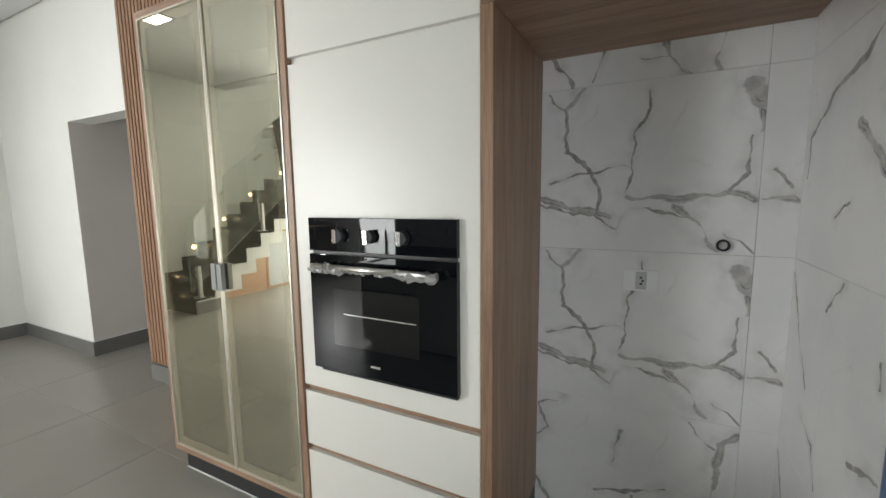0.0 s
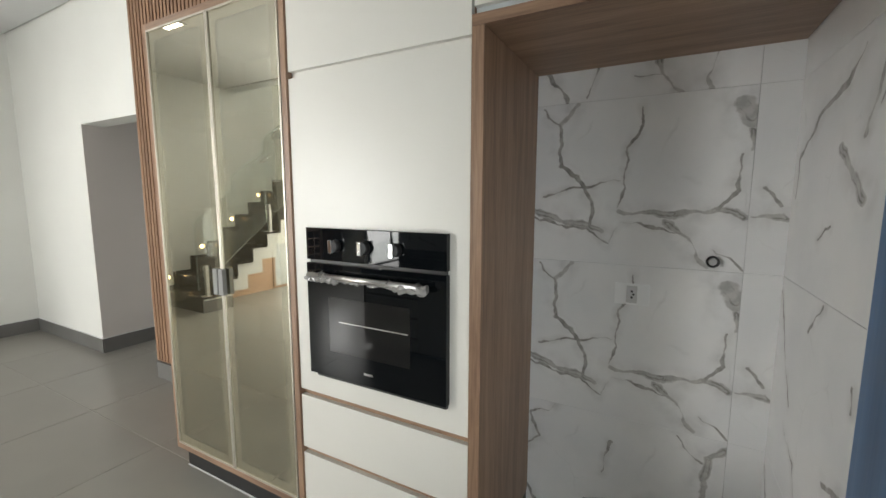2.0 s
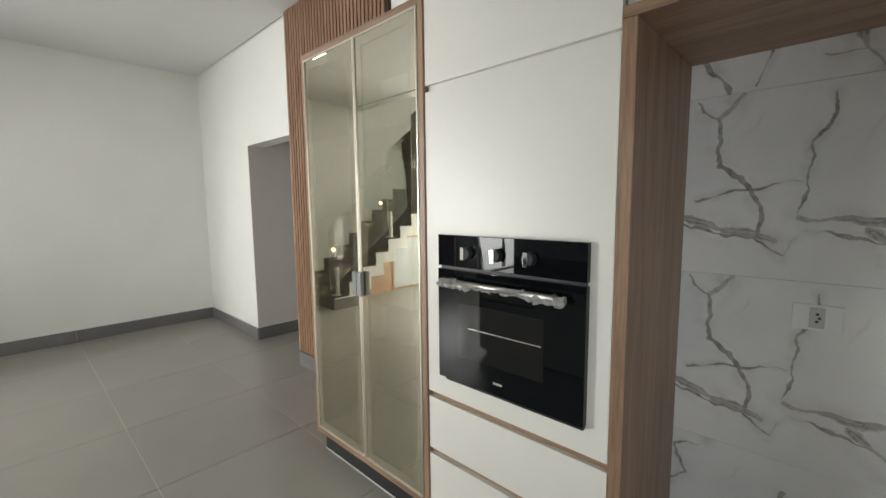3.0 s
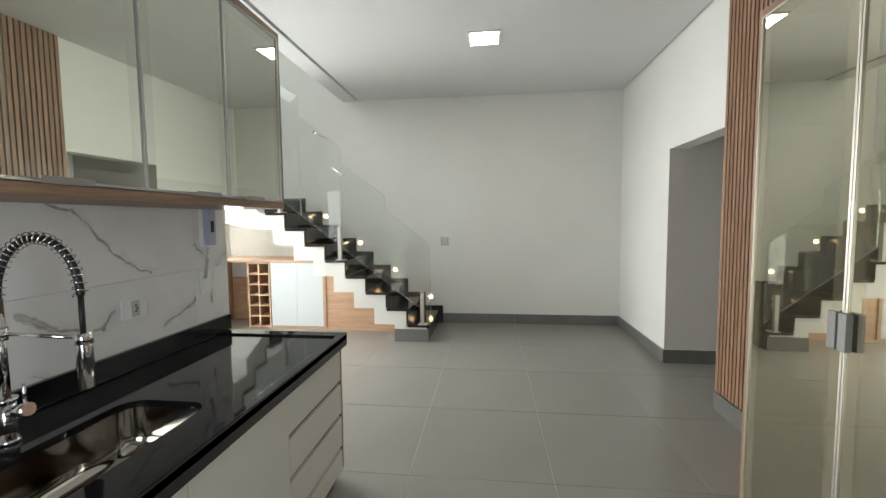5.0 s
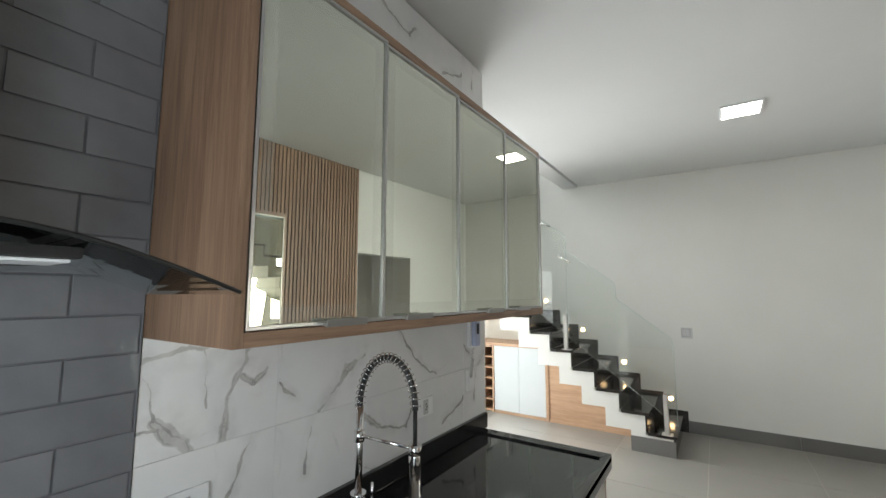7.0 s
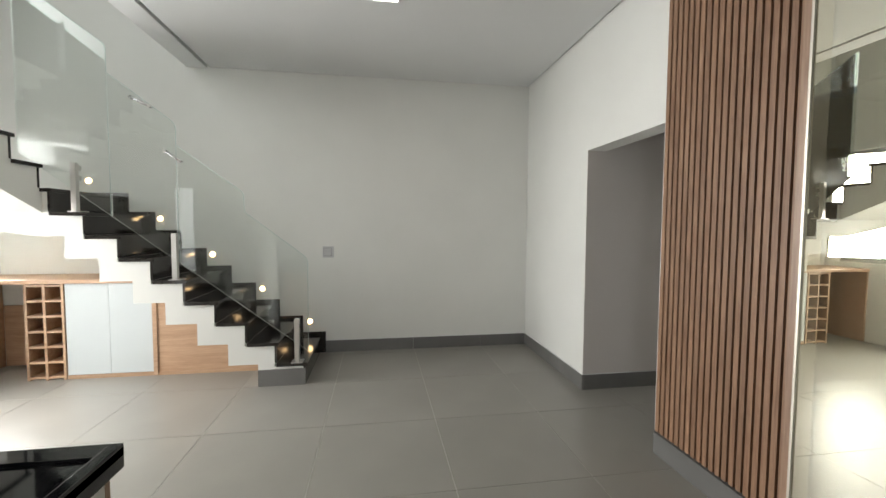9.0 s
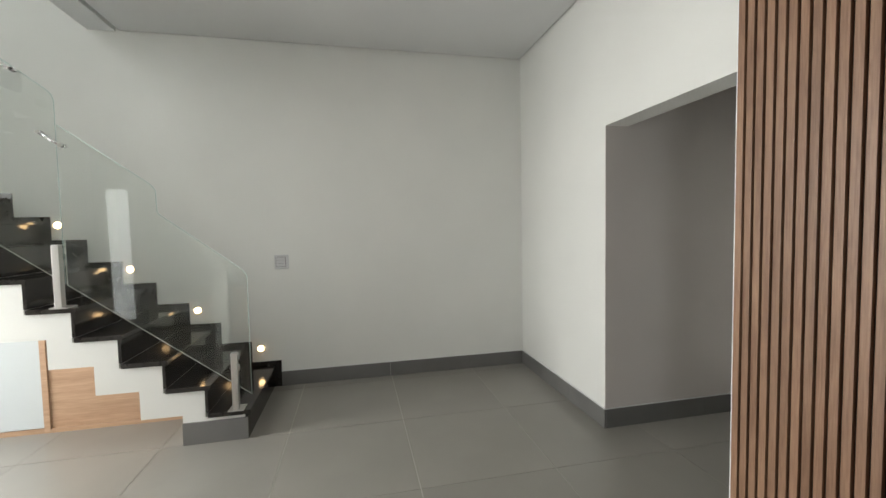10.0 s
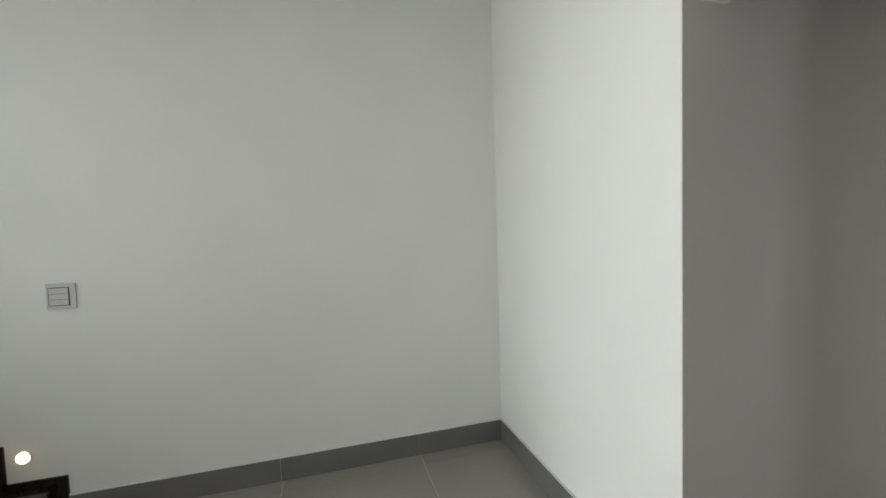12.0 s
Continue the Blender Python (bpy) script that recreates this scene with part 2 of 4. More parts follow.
M_GROUT = mat("light_grout", (0.50, 0.475, 0.44), 0.85, vary=0.08, scale=30)
M_WGROUT = mat("white_grout", (0.6, 0.6, 0.6), 0.8, vary=0.05, scale=30)
M_DGROUT = mat("dark_grout", (0.125, 0.128, 0.138), 0.8, vary=0.1, scale=30)
M_BRICK = mat("glazed_grey_brick", (0.185, 0.190, 0.205), 0.12, vary=0.08, scale=9, bump=0.3, bscale=26, random_amount=0.12)
M_OAK = wood("warm_oak_laminate", (0.180, 0.104, 0.066), (0.325, 0.203, 0.130))
M_OAKX = wood("warm_oak_laminate_across", (0.180, 0.104, 0.066), (0.325, 0.203, 0.130), "x")
M_OAKY = wood("pale_oak_laminate", (0.36, 0.215, 0.13), (0.50, 0.325, 0.21), "y")
M_SLAT = wood("slat_oak", (0.185, 0.095, 0.054), (0.325, 0.188, 0.114), "z", 30.0, 0.45, 0.10)
M_SLATBACK = mat("slat_backing", (0.035, 0.018, 0.012), 0.7, vary=0.2)
M_LACQ = mat("cream_lacquer", (0.67, 0.65, 0.60), 0.38, vary=0.015, scale=3.0, bump=0.02)
M_WHITE = mat("white_lacquer", (0.53, 0.565, 0.575), 0.35, vary=0.01)
M_PLAST = mat("white_plastic", (0.84, 0.85, 0.86), 0.35, vary=0.01)
M_PLATE = mat("pale_grey_plastic", (0.54, 0.54, 0.545), 0.35, vary=0.01)
M_GREYP = mat("grey_plastic", (0.42, 0.42, 0.42), 0.4, vary=0.02)
M_BLACKG = mat("black_granite", (0.008, 0.008, 0.009), 0.05, vary=0.5, scale=160, spec=0.6)
M_STAIRG = mat("stair_granite", (0.020, 0.017, 0.015), 0.12, vary=0.3, scale=30, spec=0.5)
M_OVENG = mat("oven_black_glass", (0.004, 0.005, 0.006), 0.02, vary=0.1, spec=0.24)
M_BLACK = mat("black_satin", (0.012, 0.012, 0.012), 0.45, vary=0.1)
M_STEEL = mat("brushed_steel", (0.62, 0.60, 0.58), 0.3, 1.0, vary=0.05, scale=40, stretch=(1, 1, 0.05))
M_CHROME = mat("chrome", (0.8, 0.8, 0.8), 0.06, 1.0, vary=0.02)
M_SINK = mat("polished_steel", (0.50, 0.465, 0.425), 0.07, 1.0, vary=0.05, bump=0.10, bscale=8)
M_ALU = mat("aluminium_profile", (0.47, 0.47, 0.47), 0.38, 0.9, vary=0.03)
M_GLEDGE = mat("polished_glass_edge", (0.45, 0.55, 0.52), 0.15, vary=0.02)
M_HANDLE = mat("dull_grey_metal", (0.20, 0.20, 0.195), 0.5, 0.3, vary=0.05)
M_ALUW = mat("champagne_aluminium", (0.50, 0.47, 0.41), 0.4, 0.8, vary=0.03)
M_SPRING = mat("black_hose", (0.01, 0.01, 0.01), 0.4)
M_BLUE = mat("blue_film", (0.07, 0.15, 0.29), 0.3, vary=0.25, scale=5, stretch=(3, 3, 0.2), bump=0.2, bscale=10)
M_FILM = mat("crumpled_film", (0.27, 0.26, 0.25), 0.2, vary=0.15, scale=40, bump=0.8, bscale=50)
M_TALLGL = mirror_glass("bronze_mirror_glass", (0.84, 0.825, 0.715), (0.28, 0.25, 0.17), 0.62, 0.80)
M_TALLGB = mirror_glass("bronze_glass_over_profile", (0.68, 0.65, 0.535), (0.36, 0.32, 0.22), 0.78)
M_UPGL = mirror_glass("silver_green_mirror_glass", (0.70, 0.72, 0.63), (0.26, 0.27, 0.23), 0.82)
M_UPGB = mirror_glass("silver_glass_over_profile", (0.70, 0.72, 0.63), (0.46, 0.47, 0.42), 0.74)
M_GLASS = clear_glass("clear_glass", (0.965, 0.98, 0.973), 0.0)
M_HOODGL = clear_glass("smoked_glass", (0.95, 0.957, 0.965), 0.0, 1.1)
M_LED = glow("led_panel", (1.0, 0.97, 0.90), 24)
M_SPOT = glow("warm_step_light", (1.0, 0.66, 0.32), 14)

# ---------------------------------------------------------------- helpers


def box(bm, x0, x1, y0, y1, z0, z1, bevel=0.0):
    r = bmesh.ops.create_cube(bm, size=1.0)
    vs = r["verts"]
    for v in vs:
        v.co = Vector(((x0 + x1) / 2 + v.co.x * (x1 - x0), (y0 + y1) / 2 + v.co.y * (y1 - y0), (z0 + z1) / 2 + v.co.z * (z1 - z0)))
    if bevel:
        es = list({e for v in vs for e in v.link_edges})
        bmesh.ops.bevel(bm, geom=es, offset=bevel, segments=2, affect="EDGES", profile=0.7)
    return bm


def boxes(*specs, bevel=0.0):
    bm = bmesh.new()
    for s in specs:
        box(bm, *s, bevel=bevel)
    return bm


def tube(bm, pts, r, n=12, closed=False, cap=True):
    """A round tube along a line of points."""
    rings = []
    pts = [Vector(p) for p in pts]
    up = None
    for i, p in enumerate(pts):
        a, c = pts[max(i - 1, 0)], pts[min(i + 1, len(pts) - 1)]
        d = (c - a).normalized()
        if up is None:
            up = d.orthogonal().normalized()
        up = (up - d * up.dot(d)).normalized()
        side = d.cross(up)
        rr = r[i] if isinstance(r, (list, tuple)) else r
        rings.append([bm.verts.new(p + (up * math.cos(2 * math.pi * k / n) + side * math.sin(2 * math.pi * k / n)) * rr) for k in range(n)])
    for A, B in zip(rings, rings[1:]):
        for k in range(n):
            f = bm.faces.new((A[k], A[(k + 1) % n], B[(k + 1) % n], B[k]))
            f.smooth = True
    if cap:
        bm.faces.new(rings[0][::-1])
        bm.faces.new(rings[-1])
    return bm


def prism(bm, outline, axis, a, b):
    """A flat outline (pairs) pushed from a to b along an axis; outline in the other two axes in order."""
    def at(p, w):
        return {"x": (w, p[0], p[1]), "y": (p[0], w, p[1]), "z": (p[0], p[1], w)}[axis]
    A = [bm.verts.new(at(p, a)) for p in outline]
    B = [bm.verts.new(at(p, b)) for p in outline]
    n = len(outline)
    bm.faces.new(A)
    bm.faces.new(B[::-1])
    for i in range(n):
        bm.faces.new((A[i], B[i], B[(i + 1) % n], A[(i + 1) % n]))
    bmesh.ops.recalc_face_normals(bm, faces=bm.faces[:])
    return bm


def meshed(name, bm, material):
    me = bpy.data.meshes.new(name)
    bm.to_mesh(me)
    bm.free()
    me.materials.append(material)
    return new(name, me)


def part(name, bm, material, parent, label=""):
    ob = meshed(name, bm, material)
    ob.parent = parent
    return tagged(ob, label) if label else ob


def thing(name, label, category, place=(0, 0, 0), group="", kind=""):
    ob = new(name)
    ob.location = place
    return tagged(ob, label, category, group, kind)


def setting(name, bm, material, label, category):
    return tagged(meshed(name, bm, material), label, category, kind="structure")


def piece(name, me, parent, place):
    ob = new(name, me)
    ob.parent = parent
    ob.location = place
    return ob


# ---------------------------------------------------------------- plan
FAR, NORTH, SOUTH, EAST = -5.40, 2.04, -1.21, 0.98
CEIL, BACK, TOP = 3.10, -3.50, 5.70
LIVE_EAST = -0.30
OPEN_L, OPEN_R, OPEN_H = -3.965, -2.955, 2.098
HALL = 3.20

# ---------------------------------------------------------------- walls
setting("wall_west", boxes((FAR - 0.2, FAR, BACK - 0.2, HALL + 0.2, 0, TOP)), M_WALL, "smooth off-white painted wall behind the staircase", "wall")
setting("wall_north", boxes((FAR, OPEN_L - 0.15, NORTH, NORTH + 0.17, 0, CEIL + 0.2), (OPEN_L - 0.15, OPEN_L - 0.003, NORTH, NORTH + 0.169, 0, CEIL + 0.2), (OPEN_L - 0.003, OPEN_R, NORTH, NORTH + 0.17, OPEN_H, CEIL + 0.2),
                            (OPEN_R, EAST + 0.2, NORTH, NORTH + 0.17, 0, CEIL + 0.2)), M_WALL, "white painted wall with a square doorless opening", "wall")
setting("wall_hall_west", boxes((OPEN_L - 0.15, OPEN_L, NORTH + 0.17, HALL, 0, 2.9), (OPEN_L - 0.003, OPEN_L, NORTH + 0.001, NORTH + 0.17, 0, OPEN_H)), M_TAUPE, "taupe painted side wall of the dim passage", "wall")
setting("wall_hall_north", boxes((OPEN_L - 0.15, -1.8, HALL, HALL + 0.15, 0, 2.9)), M_WALL, "plain painted end wall of the passage", "wall")
setting("wall_hall_east", boxes((-1.8, -1.65, NORTH + 0.17, HALL + 0.15, 0, 2.9)), M_WALL, "plain painted wall closing the passage", "wall")
setting("ceiling_hall", boxes((OPEN_L - 0.15, -1.65, NORTH + 0.17, HALL + 0.15, 2.9, 3.0)), M_CEIL, "white ceiling of the passage", "ceiling")
setting("wall_south", boxes((-1.975, EAST + 0.2, SOUTH - 0.16, SOUTH - 0.012, 0, CEIL + 0.2)), M_WALL, "kitchen partition wall behind the sink", "wall")
setting("wall_east", boxes((EAST + 0.012, EAST + 0.2, 0.28, NORTH, 0, CEIL + 0.2), (EAST + 0.012, EAST + 0.2, -0.60, 0.28, 2.12, CEIL + 0.2),
                           (EAST + 0.012, EAST + 0.2, SOUTH - 0.16, -0.60, 0, CEIL + 0.2)), M_WALL, "kitchen end wall with a doorway", "wall")
# living side: back wall with a glass door and a window over the bar, end wall with a doorway
setting("wall_back", boxes((FAR, -5.27, BACK - 0.2, BACK, 0, 2.45), (-5.27, -4.47, BACK - 0.2, BACK, 0, 1.0), (-4.47, -4.33, BACK - 0.2, BACK, 0, 2.45), (-3.23, LIVE_EAST + 0.2, BACK - 0.2, BACK, 0, 2.45),
                           (FAR, LIVE_EAST + 0.2, BACK - 0.2, BACK, 2.45, 3.2), (FAR, -4.75, BACK - 0.2, BACK, 3.2, 5.0), (-1.25, LIVE_EAST + 0.2, BACK - 0.2, BACK, 3.2, 5.0),
                           (FAR, LIVE_EAST + 0.2, BACK - 0.2, BACK, 5.0, TOP)), M_WALL, "tall white wall with a glass door and high windows", "wall")
setting("wall_living_east", boxes((LIVE_EAST, LIVE_EAST + 0.2, BACK, -3.28, 0, TOP), (LIVE_EAST, LIVE_EAST + 0.2, -2.99, SOUTH - 0.16, 0, TOP),
                                  (LIVE_EAST, LIVE_EAST + 0.2, -3.28, -2.99, 2.12, TOP)), M_WALL, "white end wall with a tall doorway", "wall")
setting("wall_patio", boxes((-9.0, 4.0, -5.75, -5.55, -0.15, 2.75), (2.6, 2.8, -5.55, 2.5, -0.15, 2.75)), mat("patio_render", (0.72, 0.72, 0.70), 0.8, vary=0.05, scale=3, bump=0.3), "white rendered patio wall", "wall")
setting("ceiling_kitchen", boxes((FAR + 0.016, EAST + 0.2, -1.485, NORTH - 0.018, CEIL, CEIL + 0.10), (FAR, EAST + 0.2, -1.72, -1.52, CEIL - 0.005, CEIL + 0.10),
                                 (FAR, LIVE_EAST + 0.2, -1.72, -1.70, CEIL + 0.10, CEIL + 0.5), (FAR, EAST + 0.2, -1.72, NORTH, CEIL + 0.10, CEIL + 0.2)), M_CEIL,
        "white plaster ceiling with a shadow gap at its edges", "ceiling")
setting("wall_upper", boxes((FAR, LIVE_EAST + 0.2, -1.70, -1.60, CEIL + 0.2, TOP)), M_WALL, "white upper wall over the ceiling edge", "wall")
setting("ceiling_high", boxes((FAR - 0.2, LIVE_EAST + 0.2, BACK - 0.2, -1.5, TOP, TOP + 0.15)), M_CEIL, "high white ceiling above the stairs", "ceiling")

# ---------------------------------------------------------------- floor base
floor = setting("floor", boxes((FAR, EAST + 0.2, BACK - 0.2, HALL, -0.12, -0.002)), M_GROUT, "large grey porcelain floor tiles with pale joints", "floor")
setting("ground", boxes((-60, 60, -60, 60, -0.4, -0.15)), mat("patio_concrete", (0.42, 0.41, 0.39), 0.85, vary=0.1, bump=0.3), "pale concrete ground outside the house", "ground")

# ---------------------------------------------------------------- skirting
SK = 0.135


def skirting(x0, x1, y0, y1, joints, along):
    bm = bmesh.new()
    cuts = [x0 if along == "x" else y0] + joints + [x1 if along == "x" else y1]
    for a, c in zip(cuts, cuts[1:]):
        if along == "x":
            box(bm, a + 0.001, c - 0.001, y0, y1, 0, SK, 0.0015)
        else:
            box(bm, x0, x1, a + 0.001, c - 0.001, 0, SK, 0.0015)
    return setting("baseboard", bm, M_BASE, "grey porcelain skirting tiles along the wall", "baseboard")


skirting(FAR, FAR + 0.012, -0.335, NORTH - 0.012, [0.66, 1.47], "y")
skirting(FAR, OPEN_L + 0.012, NORTH - 0.012, NORTH, [-4.45], "x")
skirting(OPEN_L, OPEN_L + 0.012, NORTH + 0.002, HALL - 0.012, [2.85], "y")
skirting(OPEN_L, -1.8, HALL - 0.012, HALL, [-3.1], "x")
skirting(-2.955, -1.67, NORTH - 0.05, NORTH - 0.003, [-2.1], "x")
setting("trim", boxes((FAR + 0.0005, FAR + 0.0125, -0.335, NORTH - 0.013, SK, SK + 0.004), (FAR, OPEN_L + 0.0125, NORTH - 0.0125, NORTH - 0.0005, SK + 0.0005, SK + 0.0045),
                      (OPEN_L + 0.0005, OPEN_L + 0.0125, NORTH + 0.002, HALL - 0.0125, SK, SK + 0.004), (OPEN_L, -1.8, HALL - 0.0125, HALL - 0.0005, SK + 0.0005, SK + 0.0045)),
        M_WGROUT, "thin pale grout line on top of the skirting", "trim")

# ---------------------------------------------------------------- ceiling lamp
lamp = thing("ceiling_light", "square white LED panel, switched on, set in the ceiling", "ceiling light", (-3.645, 0.272, CEIL))
part("frame", boxes((-0.145, 0.145, -0.145, -0.128, -0.012, 0), (-0.145, 0.145, 0.128, 0.145, -0.012, 0), (-0.145, -0.128, -0.128, 0.128, -0.012, 0),
                    (0.128, 0.145, -0.128, 0.128, -0.012, 0), bevel=0.003), M_PLAST, lamp)
part("diffuser", boxes((-0.128, 0.128, -0.128, 0.128, -0.009, -0.002)), M_LED, lamp, "glowing white diffuser")


# ---------------------------------------------------------------- switches and sockets
def plate(name, label, place, turn, w, h, rockers, socket=False):
    """A wall plate built in its own plane (x across, y out of the wall, z up)."""
    t = thing(name, label, "switch" if not socket else "socket", place)
    t.rotation_euler = (0, 0, radians(turn))
    part("cover", boxes((-w / 2, w / 2, -0.009, 0, -h / 2, h / 2), bevel=0.003), M_PLAST, t)
    if socket:
        bm = boxes((-0.019, 0.019, -0.0125, -0.009, -0.034, 0.034), bevel=0.002)
        part("insert", bm, M_PLATE, t, "grey three-pin insert")
        for dx, dz in ((0, 0.012), (0, -0.012), (0.006, 0)):
            part("pin_hole", boxes((dx - 0.004, dx + 0.004, -0.0132, -0.0124, dz - 0.004, dz + 0.004)), M_BLACK, t)
    for i in range(rockers):
        z = -0.0225 + 0.045 * i if rockers > 1 else 0
        part("rocker", boxes((-0.017, 0.017, -0.0135, -0.009, z - 0.02, z + 0.02), bevel=0.002), M_PLAST, t)
    return t


sw = thing("light_switch", "pale grey square light switch on the painted wall", "switch", (FAR, -0.30, 1.146))
sw.rotation_euler = (0, 0, radians(90))
part("cover", boxes((-0.061, 0.061, -0.009, 0, -0.064, 0.064), bevel=0.004), M_PLATE, sw)
# bezel in a dark colour that paints the shadow line around the rockers
part("bezel", boxes((-0.050, 0.036, -0.0105, -0.009, -0.046, 0.046), bevel=0.002), M_BASE, sw, "inner bezel, dark colour as its shadow line")
for z in (-0.0285, 0.0, 0.0285):
    part("rocker", boxes((-0.046, 0.032, -0.0145, -0.0105, z - 0.0135, z + 0.0135), bevel=0.002), M_PLATE, sw)
plate("wall_socket", "white wall socket on marble tiles", (0.519, NORTH - 0.012, 1.08), 0, 0.125, 0.085, 0, True)
plate("wall_socket", "white wall socket above the black backsplash", (-0.242, SOUTH, 1.04), 180, 0.138, 0.104, 0, True)
plate("wall_socket", "white wall socket behind the tap", (-1.34, SOUTH, 1.065), 180, 0.125, 0.085, 0, True)
gas = thing("gas_pipe_stub", "open steel gas pipe end in the marble wall", "pipe", (0.776, NORTH - 0.012, 1.228))
bm = bmesh.new()
tube(bm, [(0, 0.0, 0), (0, -0.016, 0), (0, -0.018, 0)], [0.021, 0.021, 0.019], 24, cap=False)
tube(bm, [(0, -0.018, 0), (0, -0.004, 0)], [0.019, 0.014], 24, cap=False)
part("pipe_end", bm, M_BLACK, gas, "blackened threaded pipe end")
bm = bmesh.new()
tube(bm, [(0, -0.001, 0), (0, -0.006, 0)], 0.0135, 20)
part("plug", bm, M_PLATE, gas, "pale grey plug")

# ---------------------------------------------------------------- staircase
ST_X0, ST_X1 = FAR, -4.45
RISE, RUN, ST_Y, ST_Z, NSTEP = 0.191, 0.247, -0.40, 0.205, 8


def riser_y(i):
    return ST_Y - RUN * i


def tread_z(i):
    return ST_Z + RISE * i


stairs = thing("staircase", "folded white staircase with black granite treads and risers", "staircase", (0, 0, 0))
# white folded body: stepped above and below
ol = [(riser_y(0) - 0.02, 0.10)]
for i in range(NSTEP):
    ol.append((riser_y(i) - 0.02, tread_z(i) - 0.03))
    ol.append((riser_y(i + 1) - 0.02, tread_z(i) - 0.03))
ol.append((riser_y(NSTEP) - 0.02, tread_z(NSTEP) - 0.03))
ol.append((BACK, tread_z(NSTEP) - 0.03))
ol.append((BACK, tread_z(NSTEP) - 0.20))
for i in range(NSTEP - 1, 0, -1):
    ol.append((riser_y(i + 1) - 0.16, tread_z(i) - 0.195))
    ol.append((riser_y(i) - 0.16, tread_z(i) - 0.195))
ol.append((riser_y(1) - 0.16, 0.0))
ol.append((riser_y(0) - 0.02, 0.0))
bm = bmesh.new()
prism(bm, ol, "x", ST_X0, ST_X1)
part("folded_body", bm, M_WALL, stairs, "white plastered folded body")
for i in range(NSTEP + 1):
    back = riser_y(i + 1) - 0.0 if i < NSTEP else BACK
    part("tread", boxes((ST_X0 + 0.012, ST_X1 + 0.02, back - 0.001, riser_y(i) + 0.02, tread_z(i) - 0.03, tread_z(i)), bevel=0.003), M_STAIRG, stairs)
    z0 = 0.0 if i == 0 else tread_z(i - 1)
    part("riser", boxes((ST_X0 + 0.012, ST_X1 + 0.004, riser_y(i) - 0.018, riser_y(i), z0 + 0.001, tread_z(i) - 0.031)), M_STAIRG, stairs)
    # stepped stone skirting on the wall side
    part("wall_skirting", boxes((ST_X0, ST_X0 + 0.011, back + 0.05, riser_y(i) + 0.065, max(z0 - 0.03, 0), tread_z(i) + 0.035)), M_STAIRG, stairs)
part("plinth", boxes((ST_X1 + 0.001, ST_X1 + 0.013, riser_y(1) - 0.16, riser_y(0) - 0.001, 0, 0.15)), M_BASE, stairs, "grey porcelain plinth")

# second flight: turns at the landing and climbs along the back wall
F2_X, F2_Y0, F2_Y1, N2 = ST_X1 + 0.02, BACK + 0.02, riser_y(NSTEP) - 0.06, 8
flight = thing("upper_stair_flight", "upper white folded flight with black granite steps", "staircase", (0, 0, 0))
ol = [(F2_X - 0.02, tread_z(NSTEP) - 0.20)]
for k in range(N2):
    ol.append((F2_X + RUN * k, tread_z(NSTEP) + RISE * (k + 1) - 0.03))
    ol.append((F2_X + RUN * (k + 1), tread_z(NSTEP) + RISE * (k + 1) - 0.03))
zt2 = tread_z(NSTEP) + RISE * N2 - 0.03
ol = ol[:1] + [(F2_X - 0.02, tread_z(NSTEP) - 0.031), (F2_X, tread_z(NSTEP) - 0.031)] + ol[1:]
ol.append((F2_X + RUN * N2, zt2 - 0.17))
for k in range(N2 - 1, 0, -1):
    ol.append((F2_X + RUN * k + 0.16, tread_z(NSTEP) + RISE * (k + 1) - 0.20))
    ol.append((F2_X + RUN * k + 0.16, tread_z(NSTEP) + RISE * k - 0.20))
bm = bmesh.new()
prism(bm, ol, "y", F2_Y0, F2_Y1)
part("folded_body", bm, M_WALL, flight, "white plastered folded body")
for k in range(N2):
    x, z = F2_X + RUN * k, tread_z(NSTEP) + RISE * (k + 1)
    part("tread", boxes((x - 0.02, x + RUN, F2_Y0, F2_Y1 + 0.02, z - 0.03, z), bevel=0.003), M_STAIRG, flight)
    part("riser", boxes((x - 0.001, x + 0.017, F2_Y0, F2_Y1 + 0.004, z - RISE + 0.001, z - 0.031)), M_STAIRG, flight)
setting("upper_floor", boxes((F2_X + RUN * N2 + 0.001, LIVE_EAST, BACK, -1.721, zt2 - 0.17, zt2 + 0.03)), M_WALL, "white edge of the upper floor slab", "floor")

# step lights
for i in (0, 2, 4, 6):
    sl = thing("step_light", "small round glowing step light on the wall", "wall light", (FAR, riser_y(i) - 0.108 - 0.004 * i, tread_z(i) + 0.157), "step lights")
    bm = bmesh.new()
    tube(bm, [(0, 0, 0), (0.006, 0, 0)], 0.032, 20)
    part("bezel", bm, M_PLAST, sl)
    bm = bmesh.new()
    tube(bm, [(0.006, 0, 0), (0.012, 0, 0)], 0.026, 20)
    part("lens", bm, M_SPOT, sl, "glowing warm lens")

sl = copy_thing(sl, pose(FAR, -2.675, tread_z(NSTEP) + 0.157))
# glass balustrade
GX = -4.47
SLOPE = RISE / RUN


def glass_panel(outline):
    g = thing("glass_balustrade", "clear frameless glass balustrade panel beside the steps", "balustrade", (0, 0, 0), "stair balustrade")
    bm = bmesh.new()
    prism(bm, outline, "x", GX - 0.005, GX + 0.005)
    ob = part("pane", bm, M_GLASS, g)
    ob.visible_shadow = False
    bm = bmesh.new()
    tube(bm, [(GX, y, z) for y, z in outline[:-1]], 0.0026, 6)
    part("polished_edge", bm, M_GLEDGE, g, "pale polished glass edge")
    return g


def low(y):
    return 0.30 + SLOPE * (-0.375 - y)


